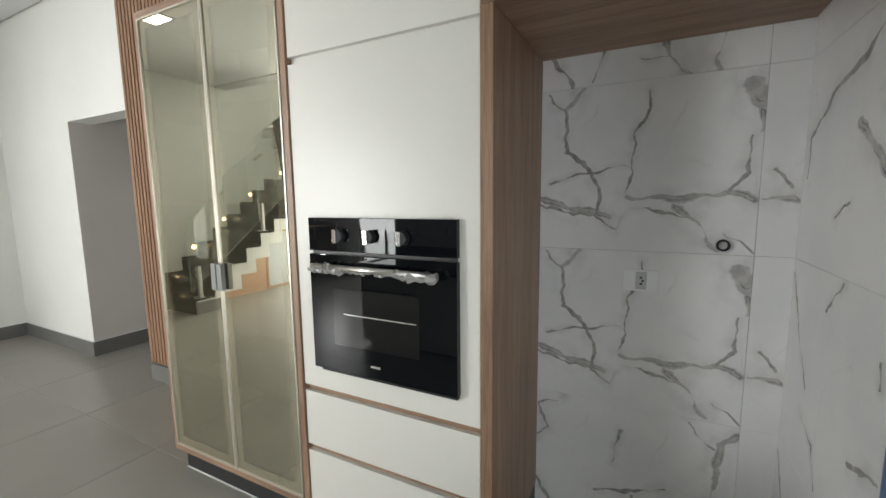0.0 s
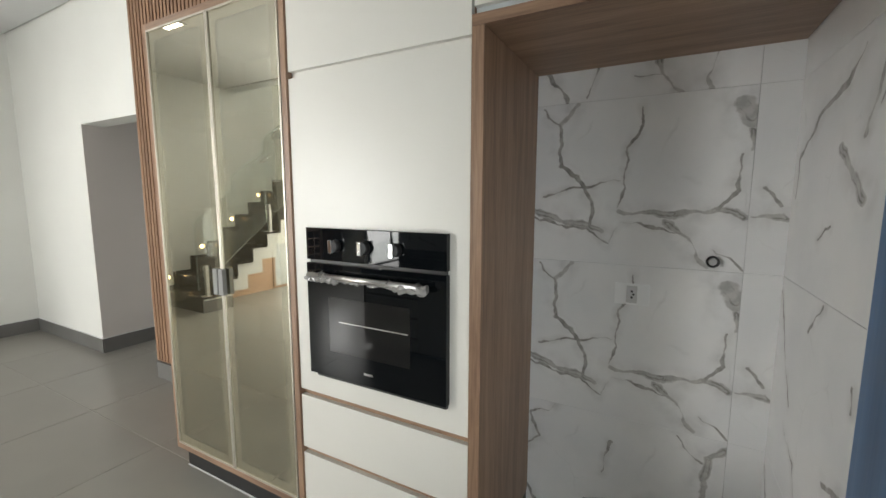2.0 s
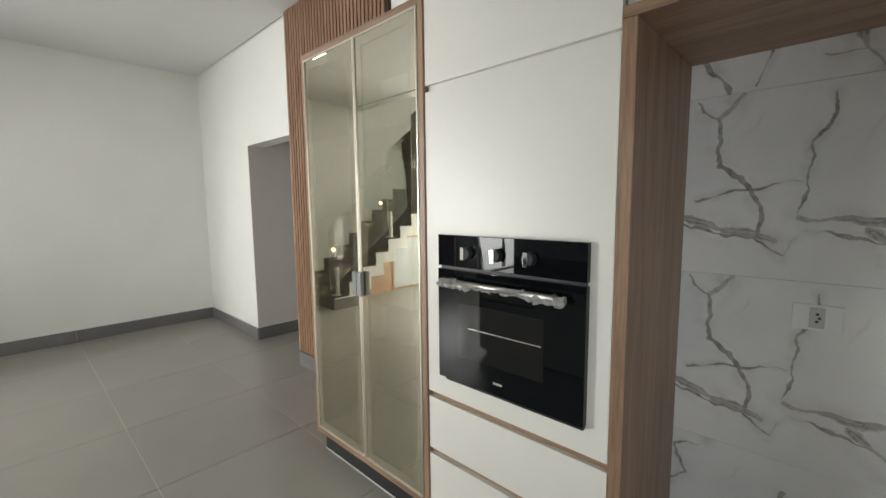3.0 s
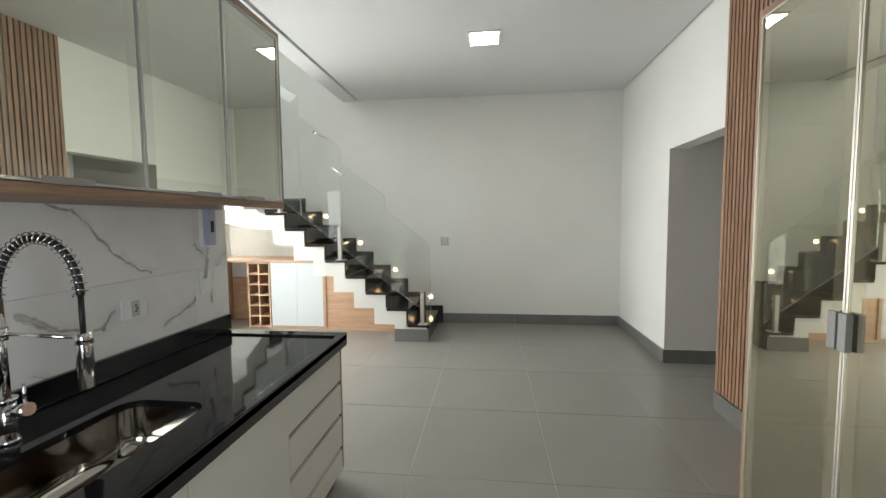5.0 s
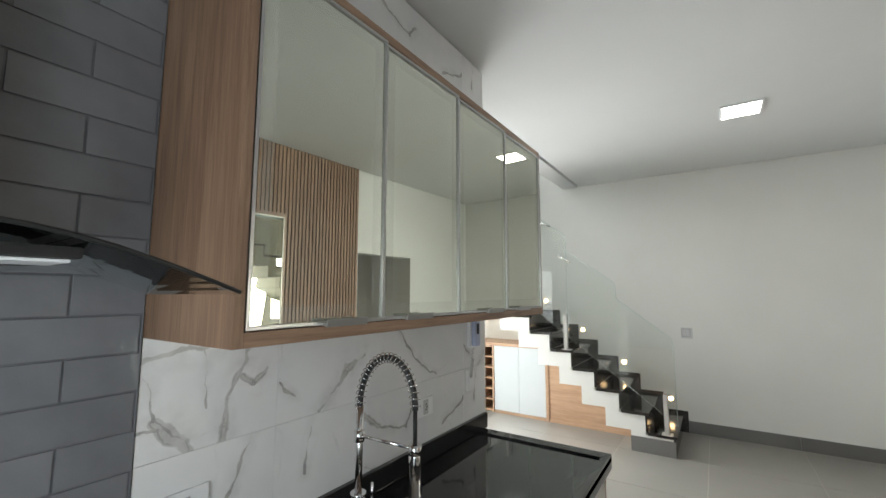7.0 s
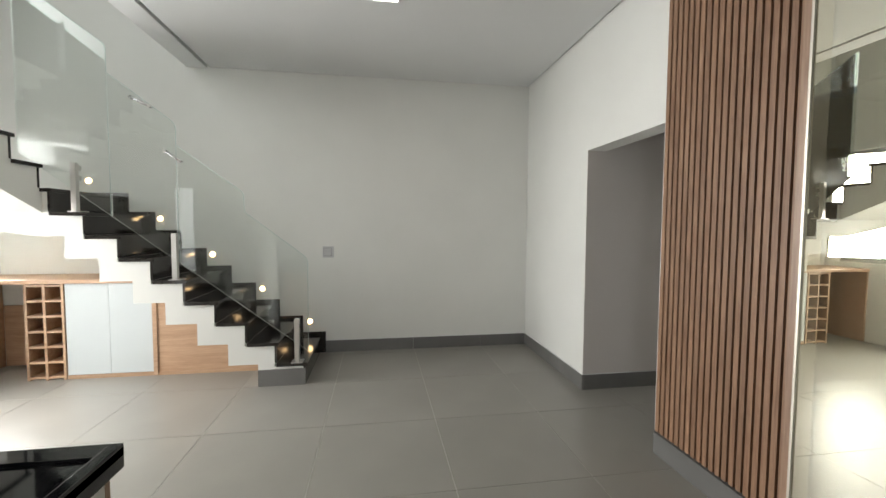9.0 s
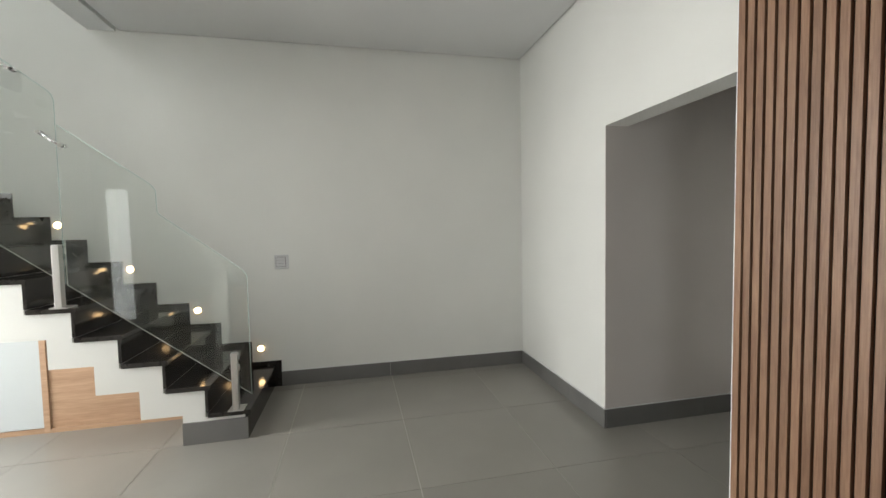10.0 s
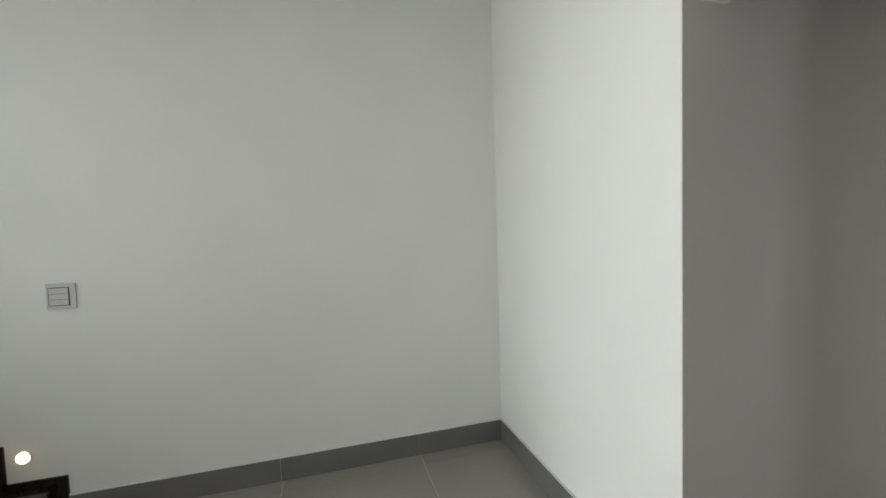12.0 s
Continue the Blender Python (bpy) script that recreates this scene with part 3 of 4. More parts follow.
g1 = glass_panel([(-0.375, low(-0.375)), (-0.375, 1.12), (-0.385, 1.145), (-0.41, 1.175), (-0.89, 1.55), (-0.90, 1.57), (-0.905, 1.71), (-0.93, 1.745), (-1.425, 2.11), (-1.425, low(-1.425))])
g2 = glass_panel([(-1.435, low(-1.435)), (-1.435, 2.255), (-1.445, 2.295), (-1.48, 2.33), (-1.935, 2.68), (-1.935, low(-1.935))])
g3 = glass_panel([(-1.945, low(-1.945)), (-1.945, 2.885), (-1.96, 2.92), (-2.55, 3.36), (-2.60, 3.38), (-2.60, low(-2.60))])


def post(y, i):
    p = thing("balustrade_post", "short square stainless steel post holding the glass", "post", (GX, y, tread_z(i)), "balustrade posts")
    part("foot", boxes((-0.05, 0.05, -0.05, 0.05, 0, 0.008), bevel=0.002), M_STEEL, p)
    part("shaft", boxes((0.007, 0.047, -0.02, 0.02, 0.008, 0.40), bevel=0.003), M_STEEL, p)
    for z in (0.26, 0.34):
        part("clamp", boxes((-0.03, 0.0068, -0.018, 0.018, z, z + 0.04), bevel=0.002), M_STEEL, p)
    return p


post(-0.47, 0)
post(-1.455, 4)
post(-2.19, 7)
for cy, cz, dy, dz in ((-1.453, 2.019, 0.062, -0.043), (-1.685, 2.456, 0.076, -0.036)):
    clip = thing("glass_clip", "slim chrome bar joining two glass panels", "clip", (GX, cy, cz), "glass clips")
    bm = bmesh.new()
    tube(bm, [(0.03, -dy, -dz), (0.03, dy, dz)], 0.009, 12)
    part("bar", bm, M_CHROME, clip)
    for s in (-0.9, 0.9):
        bm = bmesh.new()
        tube(bm, [(-0.012, s * dy, s * dz), (0.04, s * dy, s * dz)], 0.013, 14)
        part("button", bm, M_CHROME, clip)

# under-stair joinery, set back below the folded body
UX = -4.88


def soffit(i):
    return tread_z(i) - 0.198


panel = thing("stepped_oak_board", "pale oak board stepped to fit beneath the stairs", "panel", (0, 0, 0))
ol = [(-1.83, 0.0), (riser_y(1) - 0.163, 0.0)]
for i in range(1, 5):
    ol.append((riser_y(i) - 0.163, soffit(i)))
    ol.append((max(riser_y(i + 1) - 0.163, -1.83), soffit(i)))
ol.append((-1.83, soffit(5)))
ol = [p for k, p in enumerate(ol) if k == 0 or p != ol[k - 1]]
bm = bmesh.new()
prism(bm, ol, "x", UX - 0.03, UX - 0.012)
part("board", bm, M_OAKY, panel)
part("floor_strip", boxes((UX - 0.011, UX - 0.002, -1.83, riser_y(1) - 0.165, 0, 0.03)), M_OAKY, panel)
cup = thing("understair_cabinet", "white double-door cabinet with oak sides under the stairs", "cabinet", (0, 0, 0))
part("body", boxes((FAR + 0.002, UX - 0.03, -2.60, -1.872, 0.036, 0.895)), M_OAKY, cup)
part("side_panel", boxes((FAR + 0.002, UX, -1.870, -1.832, 0, 0.895), bevel=0.001), M_OAKY, cup)
part("plinth", boxes((FAR + 0.002, UX - 0.005, -2.60, -1.872, 0, 0.034)), M_OAKY, cup)
for a, c in ((-2.598, -2.238), (-2.235, -1.874)):
    part("door", boxes((UX - 0.029, UX - 0.008, a, c, 0.038, 0.892), bevel=0.0015), M_WHITE, cup)
rack = thing("wine_rack", "oak wine rack with two columns of square cells", "wine rack", (0, 0, 0))
part("back", boxes((UX - 0.36, UX - 0.34, -2.925, -2.605, 0.0, 0.895)), M_OAKY, rack)
for y in (-2.925, -2.776, -2.627):
    part("upright", boxes((UX - 0.34, UX, y, y + 0.022, 0.0, 0.895), bevel=0.001), M_OAKY, rack)
for k in range(7):
    z = 0.015 + k * 0.1425
    for y in (-2.902, -2.753):
        part("shelf", boxes((UX - 0.34, UX - 0.002, y, y + 0.125, z, z + 0.02)), M_OAKY, rack)
top = thing("wooden_worktop", "pale oak bar top over the wine rack", "worktop", (0, 0, 0))
part("board", boxes((FAR + 0.001, UX + 0.015, BACK + 0.001, -1.832, 0.897, 0.932), bevel=0.002), M_OAKY, top)
end = thing("bar_end_panel", "pale oak end panel carrying the bar top", "panel", (0, 0, 0))
part("side_board", boxes((FAR + 0.021, UX, BACK + 0.001, BACK + 0.022, 0.0, 0.895), bevel=0.001), M_OAKY, end)
part("back_board", boxes((FAR + 0.001, FAR + 0.02, BACK + 0.023, -2.93, 0.0, 0.62), bevel=0.001), M_OAKY, end)

# relief panels on the back wall: rows of scales
PW = -5.55
scale_wall = thing("relief_wall_panel", "white relief panel with overlapping scales on the patio wall", "wall panel", (0, 0, 0))
bm = bmesh.new()
for r in range(20):
    for c in range(24):
        x = -6.9 + (c + 0.5 * (r % 2)) * 0.20
        z = -0.05 + r * 0.13
        if x > -2.2:
            continue
        vs = []
        for k in range(9):
            a = math.pi * (1 + k / 8)
            vs.append(bm.verts.new((x + 0.1 * math.cos(a), PW + 0.035, z + 0.13 + 0.13 * math.sin(a))))
        t1 = bm.verts.new((x + 0.1, PW + 0.004, z + 0.20))
        t0 = bm.verts.new((x - 0.1, PW + 0.004, z + 0.20))
        bm.faces.new(vs + [t1, t0])
        base = [bm.verts.new((v.co.x, PW + 0.001, v.co.z)) for v in vs]
        for k in range(8):
            bm.faces.new((vs[k], base[k], base[k + 1], vs[k + 1]))
part("scales", bm, M_WALL, scale_wall)

# ---------------------------------------------------------------- slatted wall panel
SL_X0, SL_X1, SL_Y = -2.945, -1.585, 1.992
slats = thing("slatted_wall_panel", "vertical oak slat panel from skirting to ceiling", "wall panel", (0, 0, 0))
part("backing", boxes((SL_X0, SL_X1, SL_Y + 0.016, NORTH - 0.002, SK + 0.012, CEIL - 0.002)), M_SLATBACK, slats, "dark backing board")
part("edge_strip", boxes((SL_X0 - 0.008, SL_X0 - 0.001, SL_Y + 0.004, NORTH - 0.002, SK + 0.012, CEIL - 0.002)), M_PLAST, slats, "white edge strip")
PITCH = 0.0422
bm = boxes((0, 0.0297, 0, 0.0158, 0, CEIL - SK - 0.018), bevel=0.002)
slat_me = bpy.data.meshes.new("slat")
bm.to_mesh(slat_me)
bm.free()
slat_me.materials.append(M_SLAT)
n = int((SL_X1 - SL_X0) / PITCH)
for i in range(n):
    piece("slat", slat_me, slats, (SL_X0 + i * PITCH, SL_Y, SK + 0.012))

# ---------------------------------------------------------------- tall glass cabinet
CF = 1.44
tall = thing("glass_display_cabinet", "tall oak cabinet with two bronze mirrored glass doors", "cabinet", (0, 0, 0))
GX0, GX1 = -1.665, -0.70
GZ0, GZ1 = 0.10, 2.285
part("side_panel", boxes((GX0, GX0 + 0.022, CF, SL_Y - 0.002, GZ0, GZ1), bevel=0.001), M_OAK, tall)
part("side_panel", boxes((GX1 - 0.028, GX1, CF, SL_Y - 0.002, GZ0, GZ1), bevel=0.001), M_OAK, tall)
part("top_panel", boxes((GX0 + 0.022, GX1 - 0.028, CF, SL_Y - 0.002, GZ1 - 0.03, GZ1), bevel=0.001), M_OAKX, tall)
part("bottom_panel", boxes((GX0 + 0.022, GX1 - 0.028, CF, SL_Y - 0.002, GZ0, GZ0 + 0.03), bevel=0.001), M_OAKX, tall)
part("back_panel", boxes((GX0 + 0.022, GX1 - 0.028, SL_Y - 0.02, SL_Y - 0.002, GZ0 + 0.03, GZ1 - 0.03)), M_OAK, tall)
part("plinth", boxes((GX0 + 0.06, GX1, CF + 0.022, SL_Y - 0.002, 0.002, GZ0)), M_BLACK, tall, "black recessed plinth")
for z in (0.557, 0.977, 1.397, 1.816):
    part("shelf", boxes((GX0 + 0.023, GX1 - 0.029, CF + 0.028, SL_Y - 0.021, z - 0.009, z + 0.009), bevel=0.001), M_OAKY, tall, "pale oak shelf")
mid = -1.170
part("sealant", boxes((GX0 + 0.058, GX1, CF + 0.017, CF + 0.0215, 0.0005, 0.005)), M_WGROUT, tall, "thin white sealant line")
for a, c, hx in ((GX0 + 0.024, mid - 0.0015, mid - 0.01), (mid + 0.0015, GX1 - 0.030, mid + 0.01)):
    z0, z1 = GZ0 + 0.032, GZ1 - 0.032
    w = 0.008
    d = part("door", boxes((a, a + w, CF - 0.004, CF + 0.016, z0, z1), (c - w, c, CF - 0.004, CF + 0.016, z0, z1), (a + w, c - w, CF - 0.004, CF + 0.016, z0, z0 + w),
                           (a + w, c - w, CF - 0.004, CF + 0.016, z1 - w, z1), bevel=0.001), M_ALUW, tall, "slim champagne aluminium door frame")
    e = w + 0.045
    part("pane", boxes((a + e, c - e, CF + 0.002, CF + 0.007, z0 + e, z1 - e)), M_TALLGL, d, "bronze mirrored glass")
    part("glass_border", boxes((a + w, a + e, CF + 0.002, CF + 0.007, z0 + w, z1 - w), (c - e, c - w, CF + 0.002, CF + 0.007, z0 + w, z1 - w), (a + e, c - e, CF + 0.002, CF + 0.007, z0 + w, z0 + e),
                               (a + e, c - e, CF + 0.002, CF + 0.007, z1 - e, z1 - w)), M_TALLGB, d, "paler glass edge over the profile")
part("handle", boxes((mid - 0.035, mid - 0.004, CF - 0.026, CF - 0.0045, 1.01, 1.13), bevel=0.002), M_HANDLE, tall, "grey metal pull")
part("handle", boxes((mid + 0.004, mid + 0.035, CF - 0.026, CF - 0.0045, 1.01, 1.13), bevel=0.002), M_HANDLE, tall, "grey metal pull")

# ---------------------------------------------------------------- oven column
OX0, OX1 = -0.698, 0.080
col = thing("oven_cabinet", "cream lacquered tall cabinet for a built-in oven", "cabinet", (0, 0, 0))
F = CF + 0.008
part("body", boxes((OX0, OX1, F + 0.024, NORTH - 0.014, 0.10, 2.62)), M_OAK, col)
part("plinth", boxes((OX0, OX1, CF + 0.022, NORTH - 0.014, 0.002, 0.10)), M_BLACK, col, "black recessed plinth")
part("bottom_rail", boxes((OX0, OX1, CF + 0.001, F + 0.022, 0.10, 0.128), bevel=0.001), M_OAKX, col, "oak bottom rail")
part("top_door", boxes((OX0 + 0.002, OX1 - 0.002, F, F + 0.022, 1.935, 2.61), bevel=0.0015), M_LACQ, col)
# front panel round the oven
OVX0, OVX1, OVZ0, OVZ1 = -0.608, 0.010, 0.747, 1.341
bm = bmesh.new()
po = [(OX0 + 0.002, 0.658), (OX1 - 0.002, 0.658), (OX1 - 0.002, 1.908), (OX0 + 0.002, 1.908)]
pi_ = [(OVX0 + 0.02, OVZ0 + 0.02), (OVX1 - 0.02, OVZ0 + 0.02), (OVX1 - 0.02, OVZ1 - 0.02), (OVX0 + 0.02, OVZ1 - 0.02)]
rings = [[bm.verts.new((x, y, z)) for x, z in loop] for y in (F, F + 0.022) for loop in (po, pi_)]
for k in range(4):
    q = (k + 1) % 4
    bm.faces.new((rings[0][k], rings[0][q], rings[1][q], rings[1][k]))
    bm.faces.new((rings[2][k], rings[3][k], rings[3][q], rings[2][q]))
    bm.faces.new((rings[0][k], rings[2][k], rings[2][q], rings[0][q]))
    bm.faces.new((rings[1][k], rings[1][q], rings[3][q], rings[3][k]))
bmesh.ops.recalc_face_normals(bm, faces=bm.faces[:])
part("front_panel", bm, M_LACQ, col)
for z0, z1 in ((0.395, 0.630), (0.132, 0.368)):
    part("drawer", boxes((OX0 + 0.002, OX1 - 0.002, F, F + 0.022, z0, z1), bevel=0.0015), M_LACQ, col)
for z0, z1 in ((1.908, 1.935), (0.630, 0.658), (0.368, 0.395)):
    part("grip_channel", boxes((OX0 + 0.002, OX1 - 0.002, F + 0.020, F + 0.0235, z0 - 0.002, z1 + 0.002)), M_LACQ if z0 > 1.5 else M_OAKX, col, "finger channel")
oven = thing("built_in_oven", "black glass built-in electric oven with film on its handle", "oven", (0, 0, 0))
part("housing", boxes((OVX0 + 0.022, OVX1 - 0.022, F + 0.001, F + 0.023, OVZ0 + 0.022, OVZ1 - 0.022)), M_BLACK, oven)
part("control_panel", boxes((OVX0, OVX1, F - 0.024, F - 0.001, 1.218, OVZ1), bevel=0.002), M_OVENG, oven)
door = part("oven_door", boxes((OVX0, OVX1, F - 0.026, F - 0.001, OVZ0 + 0.012, 1.206), bevel=0.002), M_OVENG, oven)
part("bottom_lip", boxes((OVX0 + 0.03, OVX1 - 0.004, F - 0.018, F - 0.001, OVZ0, OVZ0 + 0.011)), M_BLACK, oven)
part("seam_strip", boxes((OVX0 + 0.006, OVX1 - 0.006, F - 0.012, F - 0.001, 1.2065, 1.2175)), M_BLACK, oven)
part("window", boxes((-0.50, -0.13, F - 0.0275, F - 0.0262, 0.865, 1.08)), mat("oven_window", (0.012, 0.012, 0.012), 0.04, spec=0.30), door, "dark viewing window")
part("rack_wire", boxes((-0.45, -0.14, F - 0.0290, F - 0.0277, 0.985, 0.988)), M_STEEL, door, "steel rack rim")
part("badge", boxes((-0.335, -0.295, F - 0.0275, F - 0.0262, 0.800, 0.808)), M_STEEL, door, "small plain silver badge")
bm = bmesh.new()
tube(bm, [(OVX0 + 0.045, F - 0.062, 1.165), (OVX1 - 0.075, F - 0.062, 1.165)], 0.011, 14)
tube(bm, [(OVX0 + 0.075, F - 0.062, 1.165), (OVX0 + 0.075, F - 0.0255, 1.165)], 0.008, 10)
tube(bm, [(OVX1 - 0.105, F - 0.062, 1.165), (OVX1 - 0.105, F - 0.0255, 1.165)], 0.008, 10)
hd = part("handle", bm, M_STEEL, door, "steel bar handle")
bm = bmesh.new()
pts, rad = [], []
rng = random.Random(4)
for k in range(40):
    u = k / 39
    pts.append((OVX0 + 0.035 + u * 0.53, F - 0.060 + rng.uniform(-0.003, 0.003), 1.160 + rng.uniform(-0.006, 0.005)))
    rad.append(0.0095 + 0.007 * rng.random() * (0.2 if 0.3 < u < 0.7 else 1) + 0.003 * math.sin(u * 9))
tube(bm, pts, rad, 11)
for v in bm.verts:
    v.co += Vector((rng.uniform(-1, 1), rng.uniform(-1, 1), rng.uniform(-1.6, 0.8))) * 0.004
for f in bm.faces:
    f.smooth = False
part("wrapping", bm, M_FILM, hd, "crumpled translucent protective film")
for x in (-0.455, -0.32, -0.185):
    bm = bmesh.new()
    tube(bm, [(x, F - 0.024, 1.277), (x, F - 0.030, 1.277), (x, F - 0.048, 1.277)], [0.024, 0.023, 0.021], 24)
    kn = part("knob", bm, M_BLACK, oven)
    part("grip", boxes((x - 0.0085, x + 0.0085, F - 0.060, F - 0.0482, 1.253, 1.301), bevel=0.002), M_CHROME, kn, "polished grip bar")

# niche beside it: oak side, lintel and cabinet over it
pan = thing("oak_side_panel", "deep oak panel standing between oven cabinet and niche", "panel", (0, 0, 0))
part("board", boxes((0.082, 0.122, CF, NORTH - 0.014, 0.10, 1.953), bevel=0.0015), M_OAK, pan)
part("plinth", boxes((0.086, 0.118, CF + 0.022, NORTH - 0.014, 0.002, 0.10)), M_BLACK, pan)
lin = thing("oak_lintel_shelf", "thick oak board spanning the top of the niche", "shelf", (0, 0, 0))
part("board", boxes((0.082, EAST - 0.002, CF + 0.0035, NORTH - 0.014, 1.955, 1.986), bevel=0.001), M_OAKX, lin)
part("edge_band", boxes((0.082, EAST - 0.002, CF, CF + 0.0034, 1.9545, 1.9865), bevel=0.001), M_OAKX, lin, "oak edge banding")
ovc = thing("wall_cabinet", "cream lacquered cabinet above the empty niche", "cabinet", (0, 0, 0))
part("body", boxes((0.084, EAST - 0.003, F + 0.024, NORTH - 0.014, 1.988, 2.62)), M_OAK, ovc)
for a, c in ((0.086, 0.528), (0.532, EAST - 0.005)):
    part("door", boxes((a, c, F, F + 0.022, 2.012, 2.61), bevel=0.0015), M_LACQ, ovc)
part("grip_channel", boxes((0.086, EAST - 0.005, F + 0.018, F + 0.0235, 1.988, 2.013)), M_WHITE, ovc)

# blue-filmed door leaf
leaf = tagged(thing("door_1", "open door leaf still wrapped in blue protective film", "door", (0, 0, 0)), kind="structure")
part("leaf", boxes((0.935, 0.972, 0.32, 1.245, 0.012, 2.10), bevel=0.004), M_BLUE, leaf)

# ---------------------------------------------------------------- sink run
CTOP, CFR, CEND = 0.814, -0.472, -1.925
base = thing("sink_base_cabinet", "cream lacquered base cabinet with doors under the sink", "cabinet", (0, 0, 0))
part("body", boxes((-1.30, EAST, SOUTH + 0.002, CFR - 0.052, 0.045, CTOP - 0.21)), M_OAK, base)
part("plinth", boxes((-1.30, EAST, SOUTH + 0.002, CFR - 0.09, 0.002, 0.045)), M_BLACK, base)
for a, c in ((-1.298, -0.75), (-0.746, -0.20), (-0.196, 0.38), (0.384, EAST - 0.002)):
    part("door", boxes((a, c, CFR - 0.05, CFR - 0.028, 0.047, CTOP - 0.077), bevel=0.0015), M_LACQ, base)
chest = thing("drawer_cabinet", "cream lacquered four-drawer cabinet with oak grip channels", "cabinet", (0, 0, 0))
part("body", boxes((CEND + 0.04, -1.302, SOUTH + 0.002, CFR - 0.052, 0.045, CTOP - 0.075)), M_OAK, chest)
part("end_panel", boxes((CEND + 0.018, CEND + 0.038, SOUTH + 0.002, CFR - 0.028, 0.045, CTOP - 0.075), bevel=0.001), M_OAK, chest, "oak end panel")
part("plinth", boxes((CEND + 0.06, -1.302, SOUTH + 0.002, CFR - 0.09, 0.002, 0.045)), M_BLACK, chest)
for k, (z0, z1) in enumerate(((0.047, 0.160), (0.183, 0.348), (0.371, 0.533), (0.556, CTOP - 0.077))):
    part("drawer", boxes((CEND + 0.041, -1.302, CFR - 0.05, CFR - 0.028, z0, z1), bevel=0.0015), M_LACQ, chest)
    if k < 3:
        part("grip_channel", boxes((CEND + 0.041, -1.302, CFR - 0.0515, CFR - 0.044, z1 - 0.003, z1 + 0.026)), M_OAKX, chest, "oak finger channel")

SX0, SX1, SY0, SY1 = -1.045, -0.432, -0.958, -0.642


def rounded(x0, x1, y0, y1, r, n=6):
    out = []
    for cx, cy, a0 in ((x1 - r, y1 - r, 0), (x0 + r, y1 - r, 90), (x0 + r, y0 + r, 180), (x1 - r, y0 + r, 270)):
        for k in range(n + 1):
            a = radians(a0 + 90 * k / n)
            out.append((cx + r * math.cos(a), cy + r * math.sin(a)))
    return out


ctr = thing("granite_worktop", "polished black granite worktop with raised drip edge", "worktop", (0, 0, 0))
bm = bmesh.new()
outer = [(EAST, CFR), (CEND, CFR), (CEND, SOUTH + 0.001), (EAST, SOUTH + 0.001)]
inner = rounded(SX0, SX1, SY0, SY1, 0.075)
zt, zb = CTOP - 0.010, CTOP - 0.034
vo = [bm.verts.new((x, y, zt)) for x, y in outer]
vi = [bm.verts.new((x, y, zt)) for x, y in inner]
eo = [bm.edges.new((vo[i], vo[(i + 1) % 4])) for i in range(4)]
ei = [bm.edges.new((vi[i], vi[(i + 1) % len(vi)])) for i in range(len(vi))]
bmesh.ops.triangle_fill(bm, use_beauty=True, use_dissolve=False, edges=eo + ei)
top_f = bm.faces[:]
ex = bmesh.ops.extrude_face_region(bm, geom=top_f)
for g in ex["geom"]:
    if isinstance(g, bmesh.types.BMVert):
        g.co.z = zb
bmesh.ops.recalc_face_normals(bm, faces=bm.faces[:])
part("slab", bm, M_BLACKG, ctr)
part("front_edge", boxes((CEND, EAST, CFR - 0.034, CFR, CTOP - 0.07, CTOP), bevel=0.002), M_BLACKG, ctr)
part("end_edge", boxes((CEND - 0.001, CEND + 0.070, SOUTH + 0.001, CFR - 0.0345, CTOP - 0.07, CTOP), bevel=0.002), M_BLACKG, ctr)
part("backsplash", boxes((-1.968, EAST, SOUTH + 0.001, SOUTH + 0.021, CTOP - 0.004, CTOP + 0.082), bevel=0.002), M_BLACKG, ctr)

sink = thing("kitchen_sink", "undermounted polished stainless steel sink bowl", "sink", (0, 0, 0))
bm = bmesh.new()
levels = [(-0.006, zb - 0.0005, 0.08), (-0.006, zb - 0.10, 0.08), (0.004, zb - 0.135, 0.075), (0.03, zb - 0.155, 0.06), (0.06, zb - 0.16, 0.04)]
prev = None
for ins, z, r in levels:
    ring = [bm.verts.new((x, y, z)) for x, y in rounded(SX0 + ins, SX1 - ins, SY0 + ins, SY1 - ins, r)]
    if prev:
        for k in range(len(ring)):
            f = bm.faces.new((prev[k], prev[(k + 1) % len(ring)], ring[(k + 1) % len(ring)], ring[k]))
            f.smooth = True
    prev = ring
f = bm.faces.new(prev)
f.smooth = True
bmesh.ops.recalc_face_normals(bm, faces=bm.faces[:])
bowl = part("bowl", bm, M_SINK, sink)
dx, dy, zf = -0.60, -0.80, zb - 0.16
bm = bmesh.new()
tube(bm, [(dx, dy, zf + 0.0005), (dx, dy, zf + 0.004)], 0.052, 28)
dr = part("drain", bm, M_CHROME, sink, "round chrome drain basket")
for k in range(10):
    a = k * math.pi / 5
    part("drain_hole", boxes((dx + 0.03 * math.cos(a) - 0.005, dx + 0.03 * math.cos(a) + 0.005, dy + 0.03 * math.sin(a) - 0.005, dy + 0.03 * math.sin(a) + 0.005, zf + 0.0042, zf + 0.005)), M_BLACK, dr)

